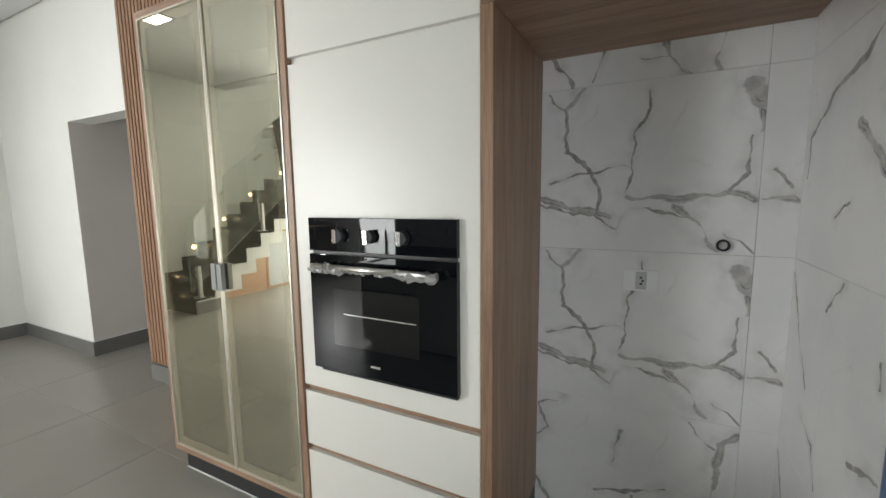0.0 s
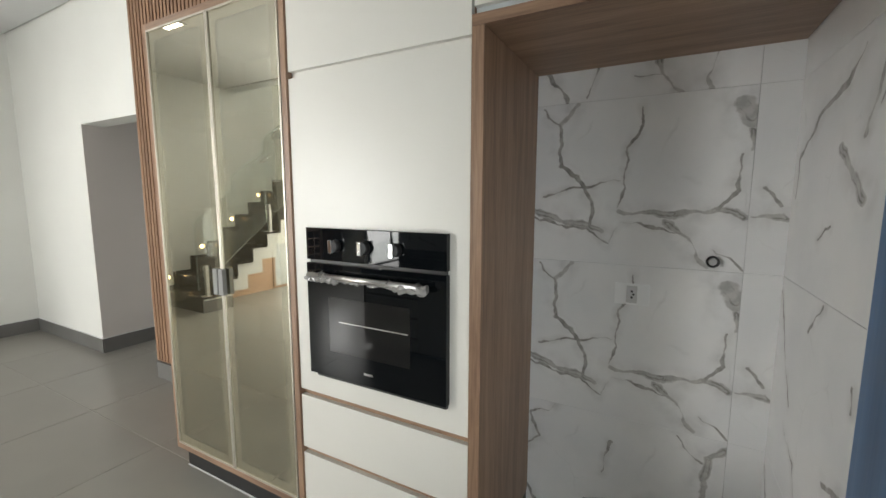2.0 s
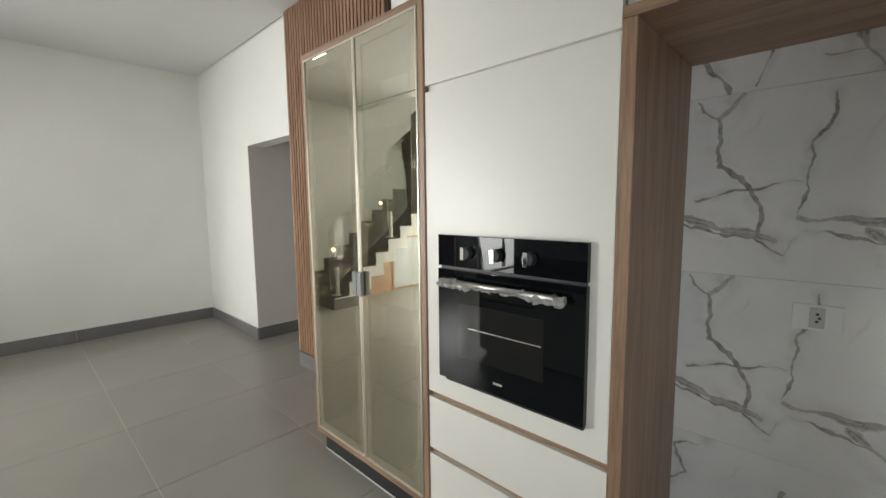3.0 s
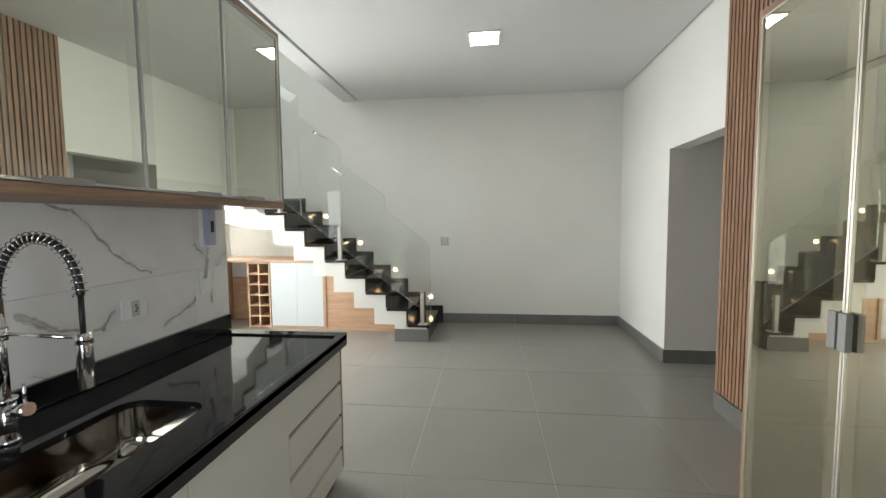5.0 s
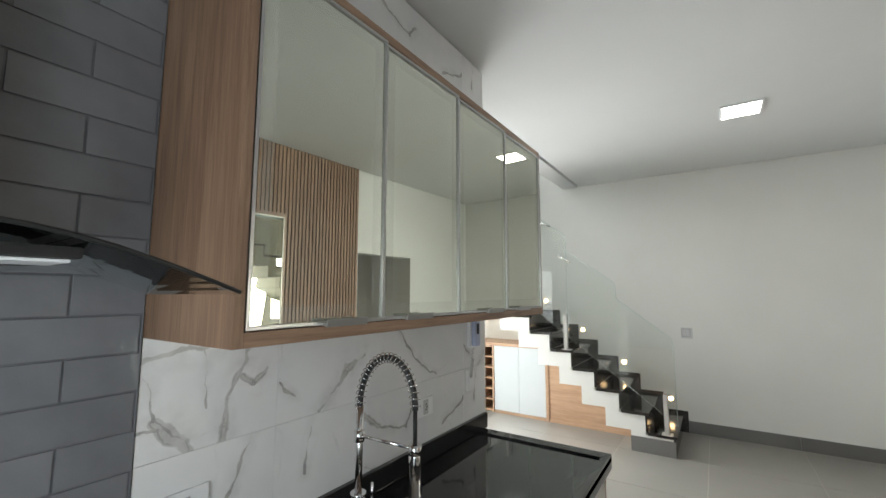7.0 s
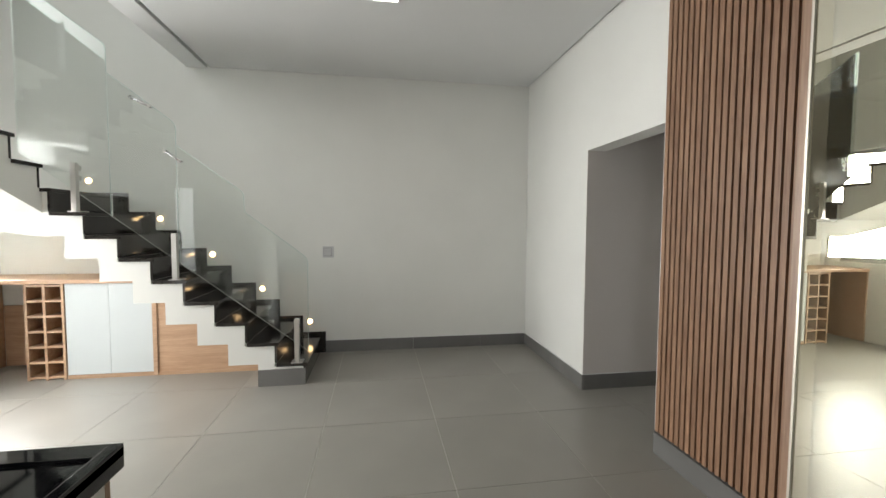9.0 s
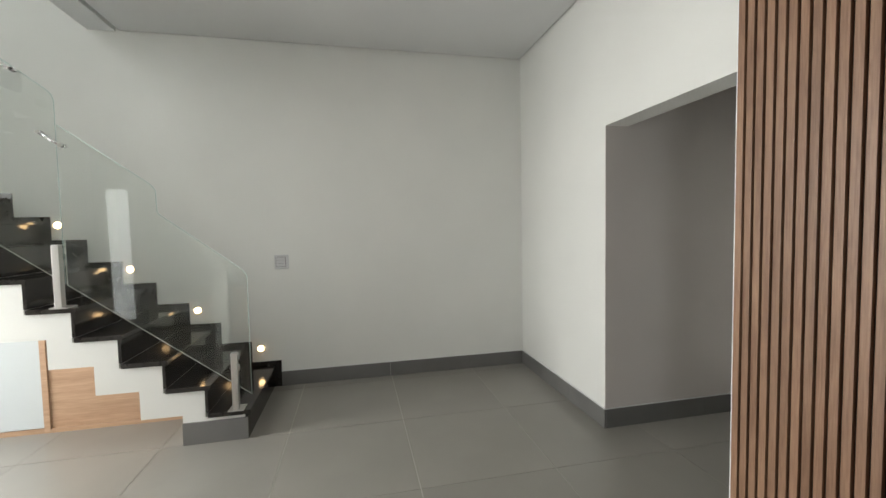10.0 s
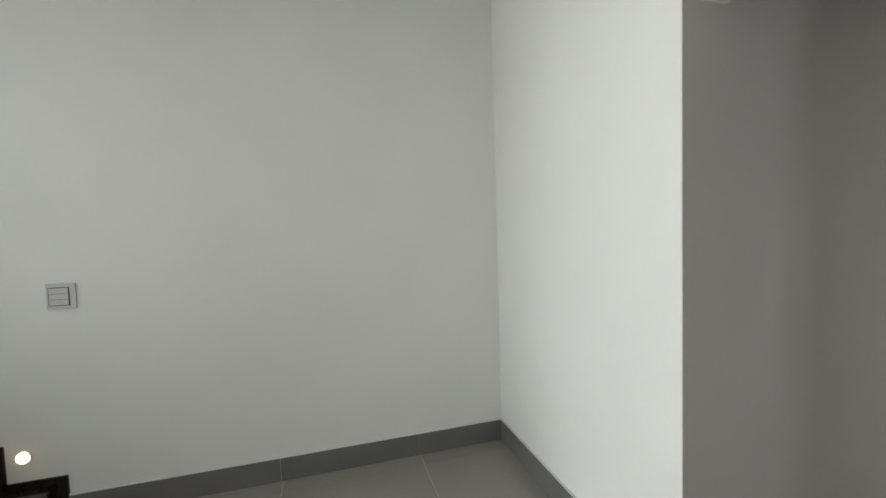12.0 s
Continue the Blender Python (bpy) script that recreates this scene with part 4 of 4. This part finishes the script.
# tap with spring neck
tap = thing("kitchen_tap", "chrome tap with coiled spring neck and pull-down head", "tap", (-0.745, -1.055, zt))
bm = bmesh.new()
tube(bm, [(0, 0, 0), (0, 0, 0.012)], 0.027, 24)
part("base_ring", bm, M_CHROME, tap)
bm = bmesh.new()
tube(bm, [(0, 0, 0.012), (0, 0, 0.122)], 0.022, 20)
part("body", bm, M_CHROME, tap)
bm = bmesh.new()
tube(bm, [(0, 0, 0.122), (0, 0, 0.132)], 0.027, 20)
tube(bm, [(0, 0, 0.132), (0, 0, 0.42)], 0.013, 16)
part("riser_pipe", bm, M_CHROME, tap)
bm = bmesh.new()
tube(bm, [(0, 0.018, 0.088), (0, 0.075, 0.104)], 0.019, 16)
lv = part("mixer_lever", bm, M_CHROME, tap)
bm = bmesh.new()
tube(bm, [(0, 0.065, 0.114), (0.004, 0.068, 0.180)], 0.0045, 8)
part("lever_pin", bm, M_CHROME, lv)
# neck: up, over and down towards the bowl
neck = []
DXN, DYN = -0.058, 0.20
for k in range(61):
    u = k / 60
    a = math.pi * u
    s = (1 - math.cos(a)) / 2
    neck.append(Vector((DXN * s, DYN * s, 0.415 + 0.172 * math.sin(a) + 0.005 * u)))
bm = bmesh.new()
tube(bm, neck, 0.0105, 10)
hose_end = neck[-1]
tube(bm, [hose_end, (hose_end.x, hose_end.y, 0.29)], 0.0075, 10)
part("hose", bm, M_SPRING, tap, "black rubber hose")
bm = bmesh.new()
coil = []
TURNS = 25
for k in range(TURNS * 14):
    u = k / (TURNS * 14 - 1)
    i = min(int(u * 60), 59)
    fr = u * 60 - i
    p = neck[i].lerp(neck[i + 1], fr)
    d = (neck[i + 1] - neck[i]).normalized()
    sd = Vector((DYN, -DXN, 0)).normalized()
    upv = sd.cross(d)
    a = 2 * math.pi * k / 14
    coil.append(p + (sd * math.cos(a) + upv * math.sin(a)) * 0.0178)
tube(bm, coil, 0.002, 6)
part("spring", bm, M_CHROME, tap, "polished coil spring")
bm = bmesh.new()
tube(bm, [(hose_end.x, hose_end.y, 0.31), (hose_end.x, hose_end.y, 0.28), (hose_end.x, hose_end.y, 0.15)], [0.017, 0.020, 0.024], 18)
hd2 = part("spray_head", bm, M_CHROME, tap)
bm = bmesh.new()
tube(bm, [(hose_end.x, hose_end.y, 0.1495), (hose_end.x, hose_end.y, 0.144)], 0.017, 18)
part("nozzle", bm, M_BLACK, hd2)
bm = bmesh.new()
tube(bm, [(0, 0, 0.319), (hose_end.x, hose_end.y, 0.296)], 0.006, 10)
tube(bm, [(0, 0, 0.300), (0, 0, 0.338)], 0.019, 16)
tube(bm, [(hose_end.x, hose_end.y, 0.278), (hose_end.x, hose_end.y, 0.312)], 0.0225, 16)
part("support_arm", bm, M_CHROME, tap)

# ---------------------------------------------------------------- upper cabinet
UX0, UX1, UY, UZ0, UZ1 = -1.900, -0.125, -0.800, 1.503, 2.430
up = thing("upper_wall_cabinet", "oak wall cabinet with four mirrored glass doors", "cabinet", (0, 0, 0))
part("side_panel", boxes((UX1 - 0.025, UX1, SOUTH + 0.001, UY, UZ0, UZ1), bevel=0.0015), M_OAK, up)
part("side_panel", boxes((UX0, UX0 + 0.025, SOUTH + 0.001, UY, UZ0, UZ1), bevel=0.0015), M_OAK, up)
part("bottom_panel", boxes((UX0 + 0.025, UX1 - 0.025, SOUTH + 0.001, UY, UZ0, UZ0 + 0.032), bevel=0.0015), M_OAKX, up)
part("top_panel", boxes((UX0 + 0.025, UX1 - 0.025, SOUTH + 0.001, UY, UZ1 - 0.028, UZ1), bevel=0.0015), M_OAKX, up)
part("back_panel", boxes((UX0 + 0.025, UX1 - 0.025, SOUTH + 0.001, SOUTH + 0.02, UZ0 + 0.032, UZ1 - 0.028)), M_OAK, up)
edges = [UX1 - 0.028, -0.573, -1.000, -1.430, UX0 + 0.028]
for a, c, shift in zip(edges[1:], edges, (-0.05, 0.06, -0.05, 0.06)):
    a, c = a + 0.0022, c - 0.0022
    z0, z1, w = UZ0 + 0.035, UZ1 - 0.031, 0.009
    d = part("door", boxes((a, a + w, UY - 0.018, UY + 0.002, z0, z1), (c - w, c, UY - 0.018, UY + 0.002, z0, z1), (a + w, c - w, UY - 0.018, UY + 0.002, z0, z0 + w),
                           (a + w, c - w, UY - 0.018, UY + 0.002, z1 - w, z1), bevel=0.001), M_ALU, up, "slim aluminium door frame")
    e = w + 0.04
    part("pane", boxes((a + e, c - e, UY - 0.010, UY - 0.004, z0 + e, z1 - e)), M_UPGL, d, "grey-green mirrored glass")
    part("glass_border", boxes((a + w, a + e, UY - 0.010, UY - 0.004, z0 + w, z1 - w), (c - e, c - w, UY - 0.010, UY - 0.004, z0 + w, z1 - w), (a + e, c - e, UY - 0.010, UY - 0.004, z0 + w, z0 + e),
                               (a + e, c - e, UY - 0.010, UY - 0.004, z1 - e, z1 - w)), M_UPGB, d, "paler glass edge over the profile")
    h0 = (a + c) / 2
    pivot = Matrix.Translation((h0, UY - 0.008, 0))
    d.matrix_local = pivot @ Matrix.Rotation(radians(-1.5), 4, "Z") @ pivot.inverted()
    bm = bmesh.new()
    prism(bm, [(UY + 0.003, z0 + 0.001), (UY + 0.024, z0 - 0.004), (UY + 0.030, z0 + 0.014), (UY + 0.026, z0 + 0.015), (UY + 0.021, z0 + 0.001), (UY + 0.003, z0 + 0.006)], "x", h0 + shift - 0.066, h0 + shift + 0.066)
    part("handle", bm, M_ALU, d, "aluminium lip handle")

# ---------------------------------------------------------------- hood
hood = thing("range_hood", "range hood with a smoked curved glass canopy", "range hood", (0, 0, 0))
HX0, HX1 = -0.118, 0.70
bm = bmesh.new()
rows_ = []
for k in range(17):
    u = k / 16
    x = HX0 + u * (HX1 - HX0)
    z = 1.622 + 0.10 * math.sin(math.pi * u)
    rows_.append((x, z))
ol = rows_ + [(x, z - 0.008) for x, z in reversed(rows_)]
prism(bm, ol, "y", SOUTH + 0.02, UY + 0.035)
ob = part("glass_canopy", bm, M_HOODGL, hood, "smoked curved glass canopy")
ob.visible_shadow = False
bm = bmesh.new()
tube(bm, [(x, UY + 0.035, z - 0.004) for x, z in rows_], 0.0042, 8)
part("front_rim", bm, M_BLACK, hood, "dark polished glass rim")
part("motor_box", boxes((0.10, 0.50, SOUTH + 0.02, UY - 0.06, 1.672, 1.692), bevel=0.006), M_BLACK, hood)
part("chimney", boxes((0.30, 0.54, SOUTH + 0.006, SOUTH + 0.25, 1.74, CEIL - 0.03), bevel=0.002), M_STEEL, hood)
# no lamp: pale sheet added as the lit underside of the black motor box
part("light", boxes((0.112, 0.42, UY - 0.20, UY - 0.075, 1.666, 1.6715), bevel=0.002), M_PLAST, hood, "pale underside panel of the motor box")

# ---------------------------------------------------------------- intercom
ic = thing("intercom_handset", "white intercom handset with blue film on the marble", "intercom", (-1.80, SOUTH, 1.41))
part("base", boxes((-0.04, 0.04, 0, 0.022, -0.11, 0.10), bevel=0.006), M_PLAST, ic)
part("handset", boxes((-0.032, 0.028, 0.023, 0.05, -0.10, 0.095), bevel=0.009), mat("pale_blue_film", (0.42, 0.47, 0.62), 0.3), ic, "handset under blue film")
part("button", boxes((-0.012, 0.012, 0.0505, 0.053, -0.03, 0.03), bevel=0.001), M_BLACK, ic)
bm = bmesh.new()
cord = []
for k in range(160):
    u = k / 159
    cord.append((0.004 + 0.028 * math.sin(math.pi * u) + 0.006 * math.cos(k * 0.9), 0.02 + 0.006 * math.sin(k * 0.9), -0.112 - 0.13 * math.sin(math.pi * u) * 1.0 - 0.06 * u))
tube(bm, cord, 0.0025, 6)
part("cord", bm, M_GREYP, ic, "coiled cord")
plate("wall_socket", "blank white outlet plate below the intercom", (-1.785, SOUTH, 1.115), 180, 0.075, 0.115, 1)

# ---------------------------------------------------------------- wall tiles


def shared(name, bm, material):
    me = bpy.data.meshes.new(name)
    bm.to_mesh(me)
    bm.free()
    me.materials.append(material)
    return me


def strokes(*chains):
    """Chains (half width, point, point, ...) cut into single straight strokes."""
    return [(*a, *b, c[0]) for c in chains for a, b in zip(c[1:], c[2:])]


# prints of the slabs in the niche: the one used twice, the one at the top, the one at the floor
PRINT_MAIN = strokes((0.008, (0.47, 0.62), (0.50, 0.58), (0.54, 0.56)), (0.013, (0.61, 0.63), (0.54, 0.56)),
                     (0.007, (0.54, 0.56), (0.55, 0.39), (0.65, 0.31), (0.68, 0.24), (0.68, 0.14)), (0.003, (0.49, 0.27), (0.64, 0.31), (0.78, 0.33)),
                     (0.004, (0.85, 0.60), (0.84, 0.51), (0.81, 0.45), (0.78, 0.22)), (0.004, (0.43, 0.18), (0.67, 0.13), (0.75, 0.08)),
                     (0.012, (0.44, 0.20), (0.73, 0.13)), (0.003, (0.75, 0.08), (0.79, 0.17), (0.88, 0.16), (1.00, 0.13)))
PRINT_MAIN += strokes((0.010, (0.78, 0.21), (0.97, 0.20), (1.10, 0.22), (1.19, 0.20)), (0.007, (1.11, 0.22), (1.16, 0.29), (1.165, 0.41)),
                      (0.026, (1.15, 0.59), (1.18, 0.53)), (0.010, (1.19, 0.49), (1.19, 0.43)), (0.012, (0.95, 0.17), (1.02, 0.11), (1.09, 0.01)),
                      (0.003, (1.10, 0.08), (1.19, 0.01)), (0.012, (0.01, 0.20), (0.10, 0.20)), (0.005, (0.04, 0.30), (0.07, 0.25), (0.09, 0.23)))
PRINT_TOP = strokes((0.008, (0.48, 0.14), (0.54, 0.06), (0.57, 0.0)), (0.004, (0.70, 0.14), (0.64, 0.01)), (0.013, (0.89, 0.16), (0.90, 0.07), (0.97, 0.0)),
                    (0.004, (0.90, 0.07), (0.81, 0.07)), (0.011, (1.08, 0.16), (1.05, 0.05), (1.06, 0.0)), (0.006, (0.60, 0.42), (0.72, 0.30), (0.89, 0.16)),
                    (0.010, (1.12, 0.45), (1.08, 0.16)))
PRINT_LOW = strokes((0.006, (0.57, 0.64), (0.53, 0.60), (0.45, 0.57), (0.50, 0.46), (0.44, 0.40)), (0.004, (0.80, 0.53), (0.77, 0.37)),
                    (0.008, (0.70, 0.23), (0.81, 0.26), (0.97, 0.31)), (0.006, (1.03, 0.62), (1.07, 0.56), (1.12, 0.53)),
                    (0.012, (1.19, 0.60), (1.14, 0.56), (1.13, 0.45), (1.12, 0.30), (1.06, 0.20)), (0.008, (0.44, 0.21), (0.51, 0.12), (0.54, 0.03)), (0.005, (0.85, 0.25), (0.89, 0.13)))
# end wall beside the niche
PRINT_SIDE = strokes((0.008, (0.52, 0.60), (0.62, 0.54), (0.79, 0.49), (0.95, 0.38), (0.95, 0.27)), (0.009, (0.40, 0.56), (0.44, 0.47), (0.48, 0.40)),
                     (0.013, (0.60, 0.38), (0.53, 0.32), (0.44, 0.265)), (0.003, (0.62, 0.185), (0.71, 0.15)), (0.006, (0.42, 0.45), (0.30, 0.60)), (0.009, (0.27, 0.33), (0.20, 0.22)))
PRINT_SIDE_LOW = strokes((0.004, (1.00, 0.60), (0.88, 0.39), (0.79, 0.27)), (0.004, (0.82, 0.19), (0.71, 0.13), (0.65, 0.02)), (0.007, (0.47, 0.22), (0.41, 0.24), (0.34, 0.25)),
                         (0.004, (0.60, 0.63), (0.69, 0.54)), (0.004, (0.38, 0.50), (0.38, 0.44)), (0.004, (0.28, 0.50), (0.22, 0.36)))
# behind the sink
PRINT_SINK = strokes((0.010, (0.40, 0.25), (0.34, 0.26), (0.29, 0.27), (0.20, 0.29)), (0.006, (0.39, 0.21), (0.38, 0.20), (0.36, 0.11)), (0.015, (0.36, 0.10), (0.27, 0.0)), (0.004, (0.40, 0.08), (0.35, 0.08)),
                     (0.010, (0.08, 0.36), (0.10, 0.28), (0.16, 0.12), (0.18, 0.05), (0.17, 0.0)), (0.009, (0.12, 0.18), (0.08, 0.15), (0.04, 0.19)),
                     (0.006, (0.08, 0.63), (0.11, 0.57), (0.14, 0.50), (0.18, 0.42)), (0.003, (0.24, 0.30), (0.22, 0.10)))
PRINT_SINK_LONG = strokes((0.015, (0.93, 0.08), (0.89, 0.14), (0.79, 0.18)), (0.011, (1.02, 0.01), (0.97, 0.06), (0.93, 0.09)), (0.004, (0.61, 0.29), (0.51, 0.18), (0.40, 0.08), (0.27, 0.01)),
                          (0.004, (1.19, 0.13), (1.13, 0.08)), (0.012, (0.81, 0.59), (0.70, 0.51)), (0.006, (0.69, 0.50), (0.52, 0.46), (0.47, 0.52)), (0.008, (0.0, 0.49), (0.04, 0.46), (0.21, 0.40)),
                          (0.004, (0.62, 0.29), (0.78, 0.36)), (0.006, (1.05, 0.60), (1.08, 0.45)))
M_MARB = marble("veined_porcelain", PRINT_MAIN)
M_MARB_TOP = marble("veined_porcelain_top_print", PRINT_TOP)
M_MARB_LOW = marble("veined_porcelain_floor_print", PRINT_LOW)
M_MARB_SIDE = marble("veined_porcelain_side_print", PRINT_SIDE)
M_MARB_SIDE_LOW = marble("veined_porcelain_side_floor_print", PRINT_SIDE_LOW)
M_MARB_SINK = marble("veined_porcelain_sink_print", PRINT_SINK, ink=0.85)
M_MARB_SINK_LONG = marble("veined_porcelain_long_sink_print", PRINT_SINK_LONG, ink=0.8)
TW, TH = 1.195, 0.637


def clad(name, label, axis, at, thick, u0, u1, z0, z1, first_u, first_z, prints):
    """Clads a wall with slabs. axis: the wall's normal; prints: gives the material by column and row."""
    wall = thing(name, label, "wall tiles", (0, 0, 0), kind="structure")
    k0 = math.floor((u0 - first_u) / (TW + 0.002))
    r0 = math.floor((z0 - first_z) / (TH + 0.002))
    k = k0
    while first_u + k * (TW + 0.002) < u1:
        r = r0
        while first_z + r * (TH + 0.002) < z1:
            a, c = first_u + k * (TW + 0.002), first_z + r * (TH + 0.002)
            ua, ub, za, zb2 = max(a, u0), min(a + TW, u1), max(c, z0), min(c + TH, z1)
            if ub - ua > 0.01 and zb2 - za > 0.01:
                bm = boxes((ua - a, ub - a + 0.0009, 0, thick, za - c, zb2 - c + 0.0009), bevel=0.0005)
                me = shared("slab", bm, prints(k, r))
                ob = new("tile", me)
                ob.parent = wall
                if axis == "y":
                    ob.location = (a, at, c)
                else:
                    ob.matrix_local = Matrix.Translation((at, a, c)) @ Matrix.Rotation(radians(90), 4, "Z")
            r += 1
        k += 1
    return wall


clad("wall_tiles_niche", "white porcelain wall tiles with grey marble veins", "y", NORTH - 0.012, 0.010, -1.58, EAST, 0.0, CEIL - 0.012, 0.870 - TW - 0.002 + 0.0, 0.555 - TH - 0.002,
     lambda k, r: M_MARB_LOW if r < 1 else M_MARB if r < 3 else M_MARB_TOP)
clad("wall_tiles_side", "white veined porcelain tiles on the end wall", "x", EAST + 0.011, 0.010, 1.16, NORTH - 0.013, 0.0, CEIL - 0.012, 1.03, 0.555 - TH - 0.002,
     lambda k, r: M_MARB_SIDE if r in (2, 3) else M_MARB_SIDE_LOW)
clad("wall_tiles_sink", "white veined porcelain tiles behind the sink", "y", SOUTH - 0.0115, 0.0112, -1.972, -0.127, 0.0, CEIL - 0.012, -0.52, 0.548 - TH - 0.002,
     lambda k, r: M_MARB_SINK if k == 0 else M_MARB_SINK_LONG)
setting("wall_end_tile", boxes((-1.986, -1.9755, SOUTH - 0.16, SOUTH - 0.0005, 0, CEIL - 0.012)), M_WALL, "painted end of the kitchen partition", "wall")

# glazed bricks behind the hob
bricks = thing("brick_tile_wall", "dark grey glazed brick tiles with dark joints", "wall tiles", (0, 0, 0), kind="structure")
part("joint_bed", boxes((-0.124, EAST, SOUTH - 0.011, SOUTH + 0.001, 0, CEIL - 0.012)), M_DGROUT, bricks, "dark mortar bed")
BL, BH = 0.285, 0.0945
bm = boxes((0, BL - 0.005, 0, 0.010, 0, BH - 0.005), bevel=0.0012)
full = shared("brick", bm, M_BRICK)
for r in range(31):
    z = 0.81 + (r - 8) * BH
    if z < 0 or z + BH > CEIL - 0.012:
        continue
    x = 0.027 if r % 2 == 0 else 0.027 - BL / 2
    while x < EAST - 0.01:
        if x + BL <= EAST:
            if x >= -0.124:
                piece("brick", full, bricks, (x, SOUTH - 0.006, z))
        x += BL
    # cut bricks at the start of the row
    s = 0.027 if r % 2 == 0 else 0.027 + BL / 2
    a = -0.123
    if s - a > BL:
        s -= BL
    bm = boxes((0, s - a - 0.005, 0, 0.010, 0, BH - 0.005), bevel=0.0012)
    piece("brick", shared("cut_brick", bm, M_BRICK), bricks, (a, SOUTH - 0.006, z))

# ---------------------------------------------------------------- floor tiles
FX0, FY0, FTX, FTY = -4.445, -0.135, 0.838, 0.806
cache = {}
for i in range(-3, 11):
    for j in range(-6, 6):
        x0, y0 = FX0 + i * FTX, FY0 + j * FTY
        a, c = max(x0, FAR), min(x0 + FTX, EAST + 0.15)
        b, d = max(y0, BACK), min(y0 + FTY, HALL)
        if c - a < 0.02 or d - b < 0.02:
            continue
        if b >= NORTH - 0.01 and (c < OPEN_L or a > -1.8):
            continue
        w, h = round(c - a - 0.004, 4), round(d - b - 0.004, 4)
        if (w, h) not in cache:
            cache[(w, h)] = shared("floor_tile", boxes((0, w, 0, h, -0.006, 0), bevel=0.0006), M_FLOOR)
        piece("tile", cache[(w, h)], floor, (a + 0.002, b + 0.002, 0))

# ---------------------------------------------------------------- windows
win = tagged(thing("window_1", "tall aluminium glass door to the patio", "window", (0, 0, 0)), kind="structure")
for a in ((-4.33, -4.285, 0.05, 2.40), (-3.275, -3.23, 0.05, 2.40), (-3.80, -3.76, 0.05, 2.40), (-4.33, -3.23, 0.0, 0.049), (-4.33, -3.23, 2.401, 2.45)):
    part("window_frame", boxes((a[0], a[1], BACK - 0.14, BACK - 0.08, a[2], a[3])), M_ALU, win)
for a, c in ((-4.284, -3.801), (-3.759, -3.276)):
    p = part("pane", boxes((a, c, BACK - 0.113, BACK - 0.105, 0.051, 2.399)), M_GLASS, win)
    p.visible_shadow = False
w3 = tagged(thing("window_3", "high aluminium window band above the stairs", "window", (0, 0, 0)), kind="structure")
for k in range(4):
    x = -4.75 + k * 3.455 / 3
    part("window_frame", boxes((x, x + 0.045, BACK - 0.14, BACK - 0.08, 3.2, 5.0)), M_ALU, w3)
    if k < 3:
        p = part("pane", boxes((x + 0.046, x + 3.455 / 3 - 0.001, BACK - 0.113, BACK - 0.105, 3.2, 5.0)), M_GLASS, w3)
        p.visible_shadow = False
w2 = tagged(thing("window_2", "aluminium window above the oak bar top", "window", (0, 0, 0)), kind="structure")
for a in ((-5.27, -5.23, 1.04, 2.41), (-4.51, -4.47, 1.04, 2.41), (-5.27, -4.47, 1.0, 1.039), (-5.27, -4.47, 2.411, 2.45)):
    part("window_frame", boxes((a[0], a[1], BACK - 0.14, BACK - 0.08, a[2], a[3])), M_ALU, w2)
p = part("pane", boxes((-5.229, -4.511, BACK - 0.113, BACK - 0.105, 1.041, 2.409)), M_GLASS, w2)
p.visible_shadow = False
